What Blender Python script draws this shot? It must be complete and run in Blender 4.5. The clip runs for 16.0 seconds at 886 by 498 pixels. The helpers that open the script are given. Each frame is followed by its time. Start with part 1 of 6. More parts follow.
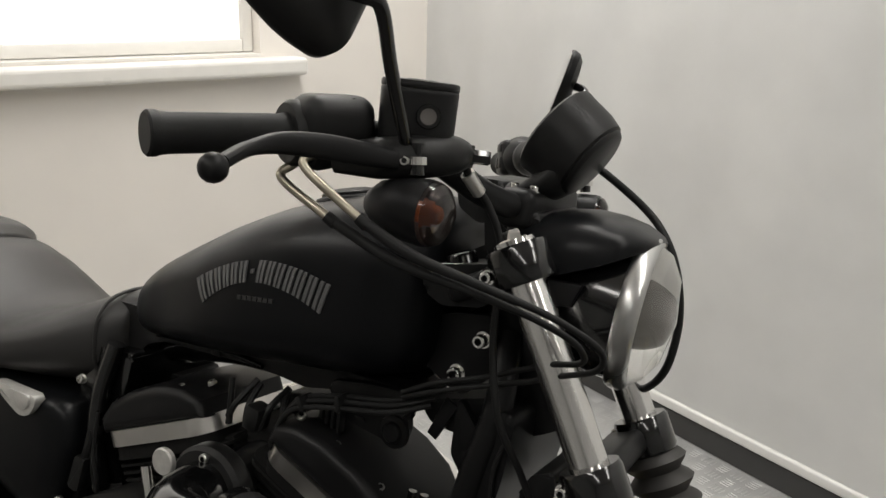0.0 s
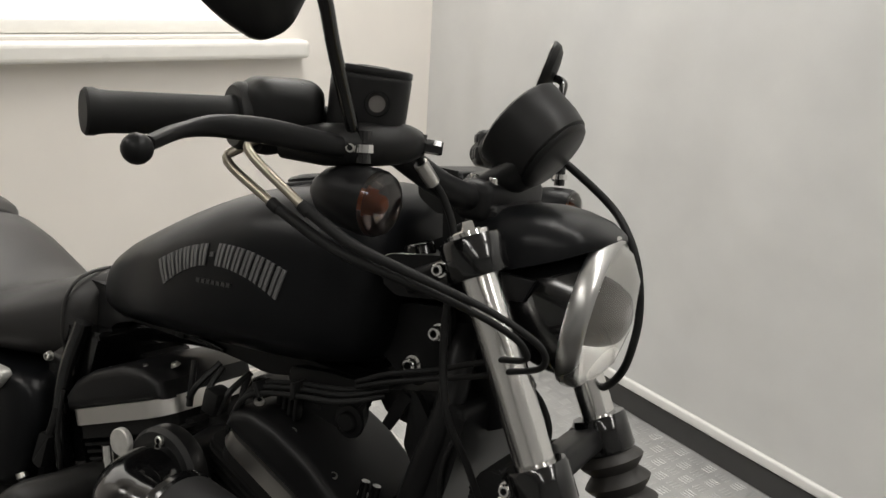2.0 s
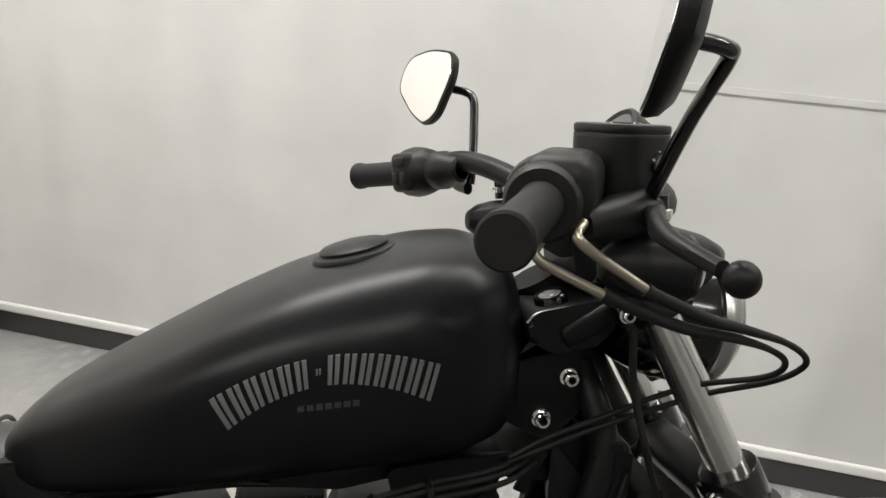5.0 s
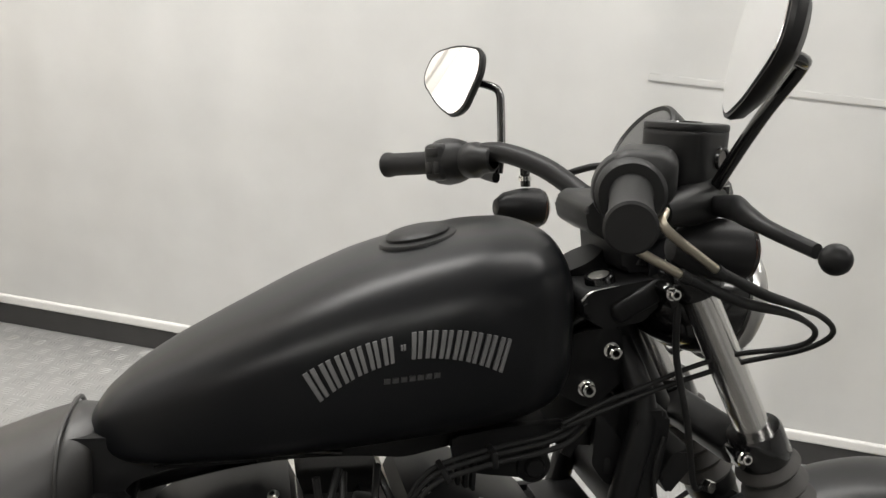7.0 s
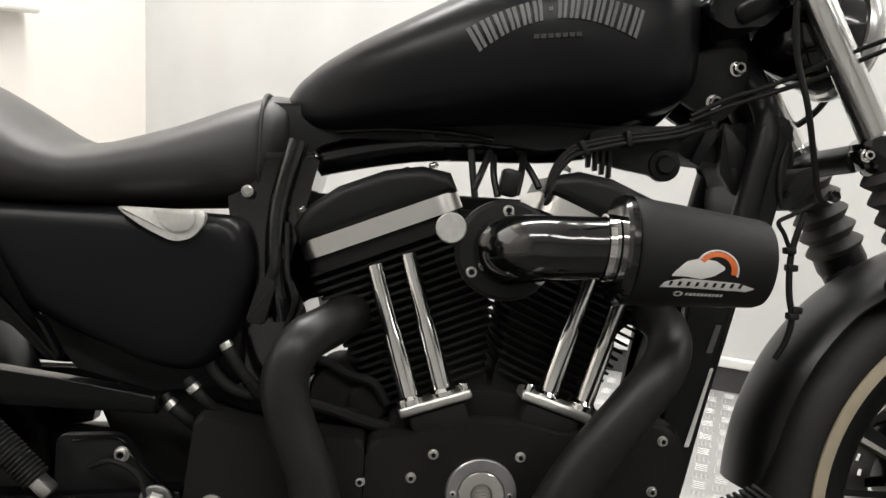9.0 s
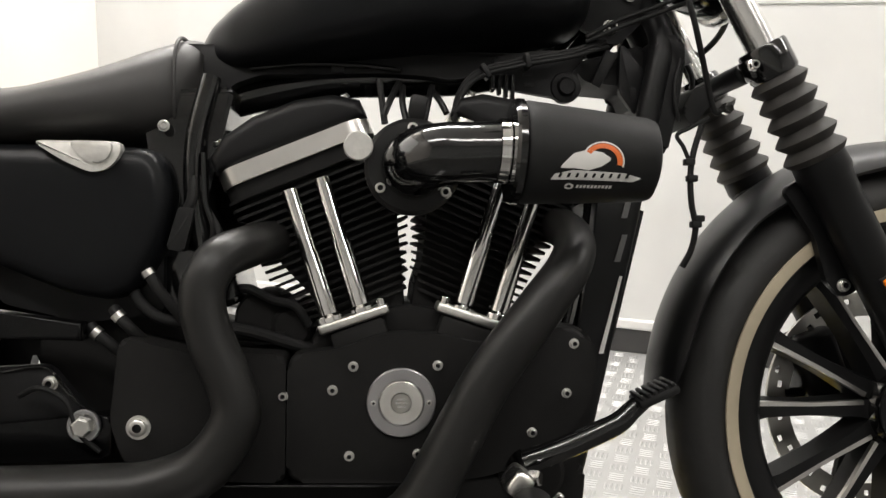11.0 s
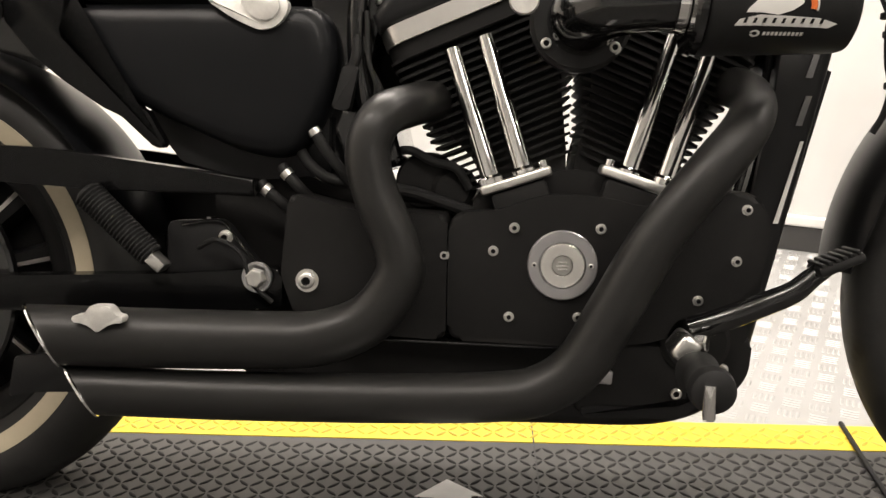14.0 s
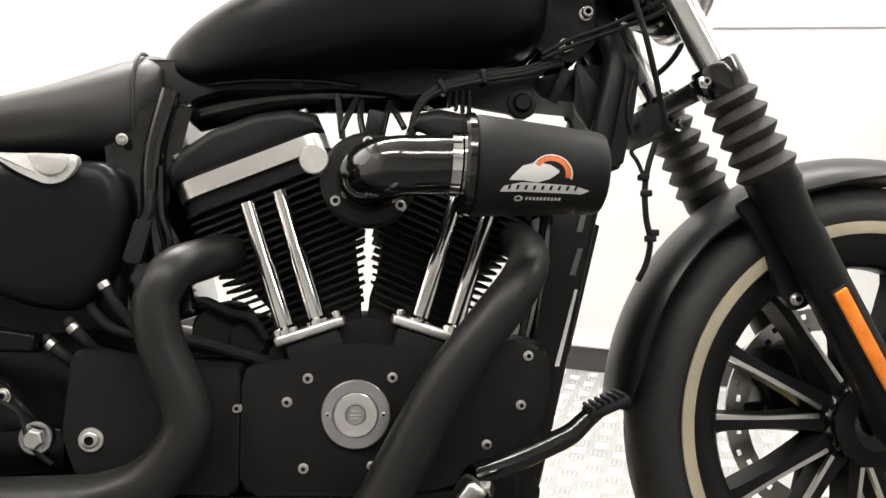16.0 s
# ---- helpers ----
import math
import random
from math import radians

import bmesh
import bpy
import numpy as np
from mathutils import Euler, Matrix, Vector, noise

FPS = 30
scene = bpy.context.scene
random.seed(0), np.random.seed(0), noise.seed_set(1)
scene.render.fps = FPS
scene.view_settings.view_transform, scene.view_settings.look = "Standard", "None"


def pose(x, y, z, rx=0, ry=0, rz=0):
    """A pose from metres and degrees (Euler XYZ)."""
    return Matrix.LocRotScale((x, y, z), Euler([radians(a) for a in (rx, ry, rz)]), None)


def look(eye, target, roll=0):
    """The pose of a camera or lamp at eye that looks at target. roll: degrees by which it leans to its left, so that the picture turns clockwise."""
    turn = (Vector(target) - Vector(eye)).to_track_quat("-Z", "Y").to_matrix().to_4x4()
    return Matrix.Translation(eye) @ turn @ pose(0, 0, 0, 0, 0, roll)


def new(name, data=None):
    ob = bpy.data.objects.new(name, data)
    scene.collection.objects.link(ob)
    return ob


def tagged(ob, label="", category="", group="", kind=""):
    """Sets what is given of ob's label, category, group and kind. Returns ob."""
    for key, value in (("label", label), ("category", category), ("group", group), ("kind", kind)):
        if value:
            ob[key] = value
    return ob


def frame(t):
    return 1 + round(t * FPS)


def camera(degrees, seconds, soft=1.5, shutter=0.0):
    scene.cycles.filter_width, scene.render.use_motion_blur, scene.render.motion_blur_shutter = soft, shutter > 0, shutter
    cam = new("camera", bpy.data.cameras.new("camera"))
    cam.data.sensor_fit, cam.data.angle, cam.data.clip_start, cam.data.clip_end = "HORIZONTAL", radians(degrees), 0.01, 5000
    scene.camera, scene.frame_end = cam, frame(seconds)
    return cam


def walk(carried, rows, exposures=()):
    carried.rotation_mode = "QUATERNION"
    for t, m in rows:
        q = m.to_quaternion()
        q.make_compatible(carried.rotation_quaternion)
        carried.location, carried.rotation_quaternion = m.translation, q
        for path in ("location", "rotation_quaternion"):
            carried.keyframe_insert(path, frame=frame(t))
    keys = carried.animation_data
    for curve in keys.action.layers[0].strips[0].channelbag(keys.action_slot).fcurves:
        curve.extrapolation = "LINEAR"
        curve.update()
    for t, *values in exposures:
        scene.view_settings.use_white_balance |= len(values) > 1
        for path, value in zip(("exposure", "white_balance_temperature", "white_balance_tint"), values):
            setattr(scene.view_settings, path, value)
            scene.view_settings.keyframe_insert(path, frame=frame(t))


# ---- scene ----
cam = camera(55.4, 16.0)
# seconds, eye and target (metres), roll (degrees)
ROWS = [
    (0.0, (0.676, -0.64, 1.239), (-0.279, 1.002, 0.614), 1.6),
    (0.5, (0.739, -0.515, 1.218), (-0.412, 1.002, 0.607), 2.0),
    (1.0, (0.744, -0.514, 1.216), (-0.421, 0.995, 0.611), 2.2),
    (1.5, (0.738, -0.547, 1.227), (-0.376, 0.998, 0.618), 2.8),
    (2.0, (0.719, -0.6, 1.24), (-0.257, 1.019, 0.587), 3.3),
    (2.5, (0.647, -0.712, 1.267), (0.043, 1.082, 0.621), 5.1),
    (3.0, (0.551, -0.826, 1.282), (0.23, 1.047, 0.657), 5.7),
    (3.5, (0.445, -0.809, 1.273), (0.172, 1.05, 0.586), 4.0),
    (4.0, (0.285, -0.728, 1.27), (0.205, 1.16, 0.615), 4.8),
    (4.5, (0.18, -0.677, 1.27), (0.253, 1.208, 0.607), 5.5),
    (5.0, (0.041, -0.639, 1.269), (0.342, 1.22, 0.596), 4.0),
    (5.2, (-0.027, -0.626, 1.271), (0.392, 1.212, 0.604), 3.8),
    (7.3, (-0.098, -0.715, 1.284), (0.346, 1.106, 0.586), 5.5),
    (7.5, (-0.083, -0.774, 1.273), (0.25, 1.074, 0.583), 5.9),
    (8.0, (-0.108, -0.822, 1.233), (0.23, 1.022, 0.535), 5.8),
    (8.5, (-0.137, -0.871, 1.049), (0.013, 1.05, 0.511), 4.1),
    (9.0, (-0.121, -0.955, 0.842), (0.01, 0.995, 0.421), 4.2),
    (9.2, (-0.11, -0.983, 0.806), (0.009, 0.974, 0.41), 4.0),
    (11.3, (-0.028, -1.026, 0.728), (0.149, 0.934, 0.372), 1.2),
    (11.5, (-0.022, -1.026, 0.733), (0.168, 0.931, 0.371), 1.4),
    (12.0, (-0.007, -1.027, 0.718), (0.246, 0.923, 0.356), 2.0),
    (12.5, (-0.01, -1.029, 0.704), (0.256, 0.916, 0.323), 2.5),
    (13.0, (-0.018, -1.028, 0.689), (0.212, 0.906, 0.232), 2.5),
    (13.5, (-0.024, -1.022, 0.682), (0.174, 0.902, 0.173), 2.3),
    (14.0, (-0.065, -1.023, 0.67), (-0.214, 0.888, 0.1), 0.3),
    (14.5, (-0.074, -1.026, 0.667), (-0.373, 0.872, 0.112), -0.9),
    (15.0, (-0.05, -1.018, 0.672), (-0.111, 0.907, 0.131), 0.6),
    (15.5, (-0.016, -1.034, 0.684), (0.131, 0.923, 0.298), 2.0),
    (16.0, (0.002, -1.041, 0.716), (0.199, 0.927, 0.42), 1.6),
]
# seconds, stops, white balance
EXPOSURES = [(0.0, -0.16, 6530, 10), (2.2, -0.1, 6530, 10), (3.2, 0.24, 6500, 10), (4.5, 0.24, 6450, 10), (8.0, 0.42, 6450, 10), (9.0, 0.7, 6400, 10), (11.5, 0.84, 6550, 11),
             (12.5, 0.94, 6620, 12), (13.5, 0.91, 7200, 16), (14.0, 1.18, 7000, 14), (14.5, 1.49, 6700, 12), (15.3, 1.70, 6580, 11), (16.0, 1.27, 6480, 11)]
walk(cam, [(t, look(eye, target, roll)) for t, eye, target, roll in ROWS], EXPOSURES)

# ---- light ----
world = bpy.data.worlds.new("world")
world.use_nodes = True
scene.world = world
world.node_tree.nodes["Background"].inputs["Color"].default_value = (0.9, 0.95, 1.0, 1)
world.node_tree.nodes["Background"].inputs["Strength"].default_value = 0.05

# the room: corner by the window, u runs along the plain wall, w along the window wall
CORNER = Vector((-0.985, 2.056, 0))
U = Vector((0.9205, -0.3907, 0))
WD = Vector((-0.3907, -0.9205, 0))
ROOM = Matrix((
    (U.x, WD.x, 0, CORNER.x),
    (U.y, WD.y, 0, CORNER.y),
    (0, 0, 1, 0),
    (0, 0, 0, 1),
))
LONG, WIDE, HIGH = 5.6, 5.0, 2.7


def room_matrix(u, w, z):
    return ROOM @ Matrix.Translation((u, w, z))


# ---- materials ----
def material(name, color, rough=0.5, metal=0.0, noise_scale=40.0, color_var=0.15, rough_var=0.1, bump=0.0, bump_scale=200.0,
             coat=0.0, spec=0.5, island=0.0, wave=0.0):
    """A painted, cast or moulded surface: grain and stains (on WALL, soft shade bands) at two scales, uneven gloss and
    fine relief, in metres.
    """
    m = bpy.data.materials.new(name)
    m.use_nodes = True
    nt = m.node_tree
    b = nt.nodes["Principled BSDF"]
    b.inputs["Metallic"].default_value = metal
    b.inputs["Specular IOR Level"].default_value = spec
    b.inputs["Coat Weight"].default_value = coat
    b.inputs["Coat Roughness"].default_value = 0.08
    tc = nt.nodes.new("ShaderNodeTexCoord")
    big = nt.nodes.new("ShaderNodeTexNoise")
    big.inputs["Scale"].default_value = noise_scale * 0.12
    big.inputs["Detail"].default_value = 4
    fine = nt.nodes.new("ShaderNodeTexNoise")
    fine.inputs["Scale"].default_value = noise_scale
    fine.inputs["Detail"].default_value = 5
    for n in (big, fine):
        nt.links.new(tc.outputs["Object"], n.inputs["Vector"])
    mix = nt.nodes.new("ShaderNodeMath")
    mix.operation = "ADD"
    nt.links.new(big.outputs["Fac"], mix.inputs[0])
    nt.links.new(fine.outputs["Fac"], mix.inputs[1])
    ramp = nt.nodes.new("ShaderNodeMapRange")
    ramp.inputs["From Min"].default_value, ramp.inputs["From Max"].default_value = 0.6, 1.4
    ramp.inputs["To Min"].default_value, ramp.inputs["To Max"].default_value = 1 - color_var, 1 + color_var
    nt.links.new(mix.outputs[0], ramp.inputs["Value"])
    value = ramp.outputs["Result"]
    if island:
        geo = nt.nodes.new("ShaderNodeObjectInfo")
        mr = nt.nodes.new("ShaderNodeMapRange")
        mr.inputs["To Min"].default_value, mr.inputs["To Max"].default_value = 1 - island, 1 + island
        nt.links.new(geo.outputs["Random"], mr.inputs["Value"])
        mul = nt.nodes.new("ShaderNodeMath")
        mul.operation = "MULTIPLY"
        nt.links.new(value, mul.inputs[0])
        nt.links.new(mr.outputs["Result"], mul.inputs[1])
        value = mul.outputs[0]
    col = nt.nodes.new("ShaderNodeVectorMath")
    col.operation = "SCALE"
    col.inputs[0].default_value = color
    nt.links.new(value, col.inputs["Scale"])
    nt.links.new(col.outputs["Vector"], b.inputs["Base Color"])
    rr = nt.nodes.new("ShaderNodeMapRange")
    rr.inputs["From Min"].default_value, rr.inputs["From Max"].default_value = 0.3, 0.7
    rr.inputs["To Min"].default_value, rr.inputs["To Max"].default_value = max(0.02, rough - rough_var), min(1, rough + rough_var)
    nt.links.new(big.outputs["Fac"], rr.inputs["Value"])
    nt.links.new(rr.outputs["Result"], b.inputs["Roughness"])
    if bump:
        bn = nt.nodes.new("ShaderNodeTexNoise")
        bn.inputs["Scale"].default_value = bump_scale
        bn.inputs["Detail"].default_value = 3
        nt.links.new(tc.outputs["Object"], bn.inputs["Vector"])
        bp = nt.nodes.new("ShaderNodeBump")
        bp.inputs["Strength"].default_value = bump
        bp.inputs["Distance"].default_value = 0.002
        nt.links.new(bn.outputs["Fac"], bp.inputs["Height"])
        nt.links.new(bp.outputs["Normal"], b.inputs["Normal"])
        if wave:  # slow unevenness of a sheet that is not quite flat
            st = nt.nodes.new("ShaderNodeMapping")
            st.inputs["Scale"].default_value = (2.2, 2.2, 0.55)
            st.inputs["Rotation"].default_value = (0, 0.35, 0)
            wn = nt.nodes.new("ShaderNodeTexNoise")
            wn.inputs["Scale"].default_value = 1.0
            wn.inputs["Detail"].default_value = 1.5
            nt.links.new(tc.outputs["Object"], st.inputs["Vector"])
            nt.links.new(st.outputs["Vector"], wn.inputs["Vector"])
            wb = nt.nodes.new("ShaderNodeBump")
            wb.inputs["Strength"].default_value = 1.0
            wb.inputs["Distance"].default_value = wave
            nt.links.new(wn.outputs["Fac"], wb.inputs["Height"])
            nt.links.new(bp.outputs["Normal"], wb.inputs["Normal"])
            nt.links.new(wb.outputs["Normal"], b.inputs["Normal"])
    return m


def glass(name, color=(1, 1, 1), rough=0.02, ior=1.45):
    m = bpy.data.materials.new(name)
    m.use_nodes = True
    b = m.node_tree.nodes["Principled BSDF"]
    b.inputs["Base Color"].default_value = (*color, 1)
    b.inputs["Transmission Weight"].default_value = 1
    b.inputs["Roughness"].default_value = rough
    b.inputs["IOR"].default_value = ior
    return m


def glow(name, color, strength):
    m = bpy.data.materials.new(name)
    m.use_nodes = True
    b = m.node_tree.nodes["Principled BSDF"]
    b.inputs["Base Color"].default_value = (*color, 1)
    b.inputs["Emission Color"].default_value = (*color, 1)
    b.inputs["Emission Strength"].default_value = strength
    return m


# the slow tone drift paints soft shadow bands into the wall colour
WALL = material("grey_white_wall_shade_bands", (0.61, 0.61, 0.60), 0.38, noise_scale=6, color_var=0.07, rough_var=0.12, bump=0.06, bump_scale=120, wave=0.10)
# unseen closing walls; their grey is set for reflections and fill on the bike
WALL_END_GREY = material("unseen_end_wall_grey", (0.34, 0.34, 0.335), 0.8, noise_scale=6, color_var=0.1)
WALL_REAR_GREY = material("unseen_rear_wall_grey", (0.34, 0.34, 0.335), 0.7, noise_scale=6, color_var=0.05)
WALL_WARM = material("white_wall_paint", (0.80, 0.76, 0.71), 0.6, noise_scale=6, color_var=0.03, bump=0.06, bump_scale=120)
TRIM_WHITE = material("white_gloss_trim", (0.80, 0.78, 0.74), 0.35, noise_scale=20, color_var=0.04)
CAPPING = material("dulled_white_capping", (0.74, 0.73, 0.71), 0.45, noise_scale=20, color_var=0.06)
SKIRT = material("charcoal_vinyl_skirting", (0.035, 0.034, 0.033), 0.45, noise_scale=20, color_var=0.2)
CEILING = material("white_ceiling_paint", (0.82, 0.81, 0.79), 0.8, noise_scale=5, color_var=0.03)
FLOOR = material("worn_aluminium_plate", (0.44, 0.44, 0.435), 0.42, metal=0.5, noise_scale=9, color_var=0.12, rough_var=0.12)
FLOOR_BAR = material("worn_bright_tread_bar", (0.455, 0.455, 0.45), 0.42, metal=0.5, noise_scale=20, color_var=0.15, rough_var=0.1)
# darker than MAT_YELLOW: the shading of the lozenge edges is in the colour
LOZENGE_Y = material("shaded_yellow_tread", (0.62, 0.44, 0.03), 0.42, noise_scale=30, color_var=0.25, rough_var=0.12)
LOZENGE = material("worn_black_rubber_tread", (0.012, 0.0115, 0.011), 0.5, noise_scale=30, color_var=0.3, rough_var=0.1, spec=0.25)
MAT_BLACK = material("dusty_black_rubber_mat", (0.062, 0.060, 0.057), 0.50, noise_scale=18, color_var=0.3, rough_var=0.12)
MAT_YELLOW = material("yellow_rubber_edge", (0.86, 0.64, 0.045), 0.45, noise_scale=14, color_var=0.12)
MARK_WHITE = material("white_floor_marking", (0.75, 0.75, 0.74), 0.5, noise_scale=30, color_var=0.08)
PANEL = glow("added_panel_glow", (1.0, 0.96, 0.90), 6.0)
BLIND = glow("daylit_window_film", (1.0, 0.98, 0.95), 0.40)

MATTE = material("matte_black_paint", (0.0052, 0.0056, 0.0064), 0.33, noise_scale=14, color_var=0.08, rough_var=0.04, bump=0.015, bump_scale=900, spec=0.20)
# brighter copy of MATTE: top light on the upturned mudguard, put into the material
FENDER = material("matte_black_lit_from_above", (0.0065, 0.0066, 0.0070), 0.36, noise_scale=14, color_var=0.1, rough_var=0.05, bump=0.015, bump_scale=900, spec=0.45)
SATIN = material("satin_black_paint", (0.0085, 0.0085, 0.0088), 0.40, noise_scale=20, color_var=0.15, rough_var=0.06, spec=0.20)
WRINKLE = material("wrinkle_black_engine_paint", (0.0130, 0.0127, 0.0124), 0.58, noise_scale=60, color_var=0.15, bump=0.12, bump_scale=1600, spec=0.12)
FINS = material("matte_black_heat_paint", (0.016, 0.0158, 0.0154), 0.65, noise_scale=60, color_var=0.2, bump=0.1, bump_scale=1600, spec=0.08)
GLOSS = material("gloss_black_paint", (0.004, 0.004, 0.0042), 0.14, noise_scale=20, color_var=0.15, rough_var=0.05, coat=0.6)
# darker copy of GLOSS, reflections turned down as if mirroring a dark room
FRAME = material("gloss_black_dimmed_reflections", (0.0032, 0.0032, 0.0034), 0.20, noise_scale=20, color_var=0.15, rough_var=0.05, spec=0.22)
CERAMIC = material("matte_black_ceramic_coating", (0.0140, 0.0137, 0.0132), 0.40, noise_scale=18, color_var=0.15, rough_var=0.06, bump=0.03, bump_scale=700, spec=0.30)
CHROME = material("chrome", (0.84, 0.83, 0.81), 0.10, metal=1.0, noise_scale=12, color_var=0.04, rough_var=0.05)
HARD_CHROME = material("hard_chrome_tube", (0.86, 0.85, 0.83), 0.19, metal=1.0, noise_scale=12, color_var=0.04, rough_var=0.04)
POLISHED = material("brushed_aluminium", (0.78, 0.76, 0.73), 0.30, metal=1.0, noise_scale=30, color_var=0.06, rough_var=0.08)
PEWTER = material("cast_pewter_badge", (0.62, 0.61, 0.58), 0.42, metal=0.45, noise_scale=120, color_var=0.15, bump=0.25, bump_scale=700)
RIM = material("satin_chrome_rim", (0.56, 0.56, 0.55), 0.30, metal=1.0, noise_scale=30, color_var=0.06, rough_var=0.06)
ZINC = material("zinc_plated_steel", (0.68, 0.67, 0.64), 0.34, metal=1.0, noise_scale=60, color_var=0.2, rough_var=0.1)
DULL = material("dull_grey_aluminium", (0.46, 0.455, 0.46), 0.36, metal=1.0, noise_scale=40, color_var=0.08, rough_var=0.06)
STEEL = material("machined_steel_disc", (0.52, 0.51, 0.48), 0.36, metal=1.0, noise_scale=40, color_var=0.1, rough_var=0.08)
BULB_CAP = material("grey_bulb_shield_paint", (0.16, 0.15, 0.14), 0.42, metal=0.3, noise_scale=40, color_var=0.08)
# half-diffuse white stands in for ceiling and window reflections in the bowl
REFLECT = material("lamp_reflector_coating", (0.90, 0.89, 0.85), 0.22, metal=0.35, noise_scale=25, color_var=0.08, bump=0.5, bump_scale=60)
BRASS = material("brass_fuel_line", (0.46, 0.42, 0.34), 0.30, metal=1.0, noise_scale=40, color_var=0.1)
RUBBER = material("black_rubber", (0.0125, 0.0125, 0.0125), 0.55, noise_scale=40, color_var=0.2, bump=0.05, bump_scale=500, spec=0.2)
TYRE = material("tyre_rubber", (0.016, 0.0155, 0.015), 0.62, noise_scale=30, color_var=0.25, bump=0.08, bump_scale=300)
TAN = material("tan_tyre_stripe", (0.46, 0.40, 0.29), 0.6, noise_scale=30, color_var=0.12)
VINYL = material("black_seat_vinyl", (0.021, 0.0202, 0.0195), 0.42, noise_scale=30, color_var=0.12, bump=0.12, bump_scale=1100, spec=0.5)
PLASTIC = material("black_plastic", (0.0115, 0.0115, 0.0115), 0.40, noise_scale=50, color_var=0.15, bump=0.03, bump_scale=900, spec=0.25)
LOGO = material("grey_tank_graphic", (0.115, 0.115, 0.115), 0.45, noise_scale=60, color_var=0.15)
LOGO_DARK = material("dark_grey_tank_graphic", (0.030, 0.030, 0.030), 0.5, noise_scale=60, color_var=0.15)
BADGE_WHITE = material("white_badge_print", (0.75, 0.74, 0.71), 0.45, noise_scale=60, color_var=0.08)
BADGE_ORANGE = material("orange_badge_print", (0.72, 0.16, 0.035), 0.45, noise_scale=60, color_var=0.1)
AMBER = material("amber_reflector", (0.85, 0.22, 0.012), 0.18, noise_scale=300, color_var=0.25, coat=0.5)
BULB = material("orange_bulb", (0.90, 0.22, 0.04), 0.3, noise_scale=50, color_var=0.1)
LENS = glass("headlamp_lens", (1, 1, 1), 0.01)
SMOKE = glass("smoked_lens", (0.36, 0.32, 0.30), 0.03)
MIRROR = material("mirror_glass", (0.88, 0.88, 0.88), 0.02, metal=1.0, noise_scale=10, color_var=0.01, rough_var=0.0)
GAITER = material("dusty_rubber_gaiter", (0.024, 0.022, 0.020), 0.60, noise_scale=30, color_var=0.25, bump=0.05, bump_scale=500)
STICKER = material("printed_foil_sticker", (0.10, 0.10, 0.10), 0.35, noise_scale=80, color_var=0.2)
# ---- building helpers ----
def finish(name, bm, mat, smooth=35):
    me = bpy.data.meshes.new(name)
    bmesh.ops.recalc_face_normals(bm, faces=bm.faces[:])
    bm.to_mesh(me)
    bm.free()
    if smooth:
        me.shade_smooth()
        me.set_sharp_from_angle(angle=radians(smooth))
    me.materials.append(mat)
    return me


def part(name, bm, mat, parent, label="", smooth=35):
    """Links a bmesh as one mesh object under a thing or under a part."""
    ob = new(name, finish(name, bm, mat, smooth))
    ob.parent = parent
    if label:
        ob["label"] = label
    return ob


def thing(name, matrix, label, category, group=""):
    ob = new(name)
    ob.matrix_world = matrix
    ob.empty_display_size = 0.05
    return tagged(ob, label, category, group)


def structure(name, bm, mat, matrix, label="", category="", smooth=0):
    ob = new(name, finish(name, bm, mat, smooth))
    ob.matrix_world = matrix
    return tagged(ob, label, category, "", "structure")


def curve_points(pts, steps=8):
    """A smooth line through the given points (Catmull-Rom)."""
    p = [Vector(q) for q in pts]
    if len(p) < 3:
        return p
    p = [2 * p[0] - p[1]] + p + [2 * p[-1] - p[-2]]
    out = []
    for i in range(1, len(p) - 2):
        a, b, c, d = p[i - 1:i + 3]
        for k in range(steps):
            t = k / steps
            out.append(0.5 * ((2 * b) + (c - a) * t + (2 * a - 5 * b + 4 * c - d) * t * t + (3 * b - a - 3 * c + d) * t ** 3))
    out.append(p[-2])
    return out


def add_tube(bm, pts, radius, n=14, steps=8, caps=True, smooth=True):
    """Sweeps a circle along a line. radius: one number, or one for each given point."""
    line = curve_points(pts, steps) if smooth else [Vector(q) for q in pts]
    if isinstance(radius, (int, float)):
        rads = [radius] * len(line)
    else:
        rads = list(np.interp(np.linspace(0, len(radius) - 1, len(line)), range(len(radius)), radius))
    tan = [(line[min(i + 1, len(line) - 1)] - line[max(i - 1, 0)]).normalized() for i in range(len(line))]
    side = tan[0].orthogonal().normalized()
    rings = []
    for p, t, r in zip(line, tan, rads):
        side = (side - t * side.dot(t)).normalized()
        up = t.cross(side)
        rings.append([bm.verts.new(p + (side * math.cos(a) + up * math.sin(a)) * r) for a in [2 * math.pi * k / n for k in range(n)]])
    for a, b in zip(rings, rings[1:]):
        for k in range(n):
            bm.faces.new((a[k], a[(k + 1) % n], b[(k + 1) % n], b[k]))
    if caps:
        bm.faces.new(rings[0][::-1])
        bm.faces.new(rings[-1])
    return rings


def tube(pts, radius, n=14, steps=8, caps=True, smooth=True):
    bm = bmesh.new()
    add_tube(bm, pts, radius, n, steps, caps, smooth)
    return bm


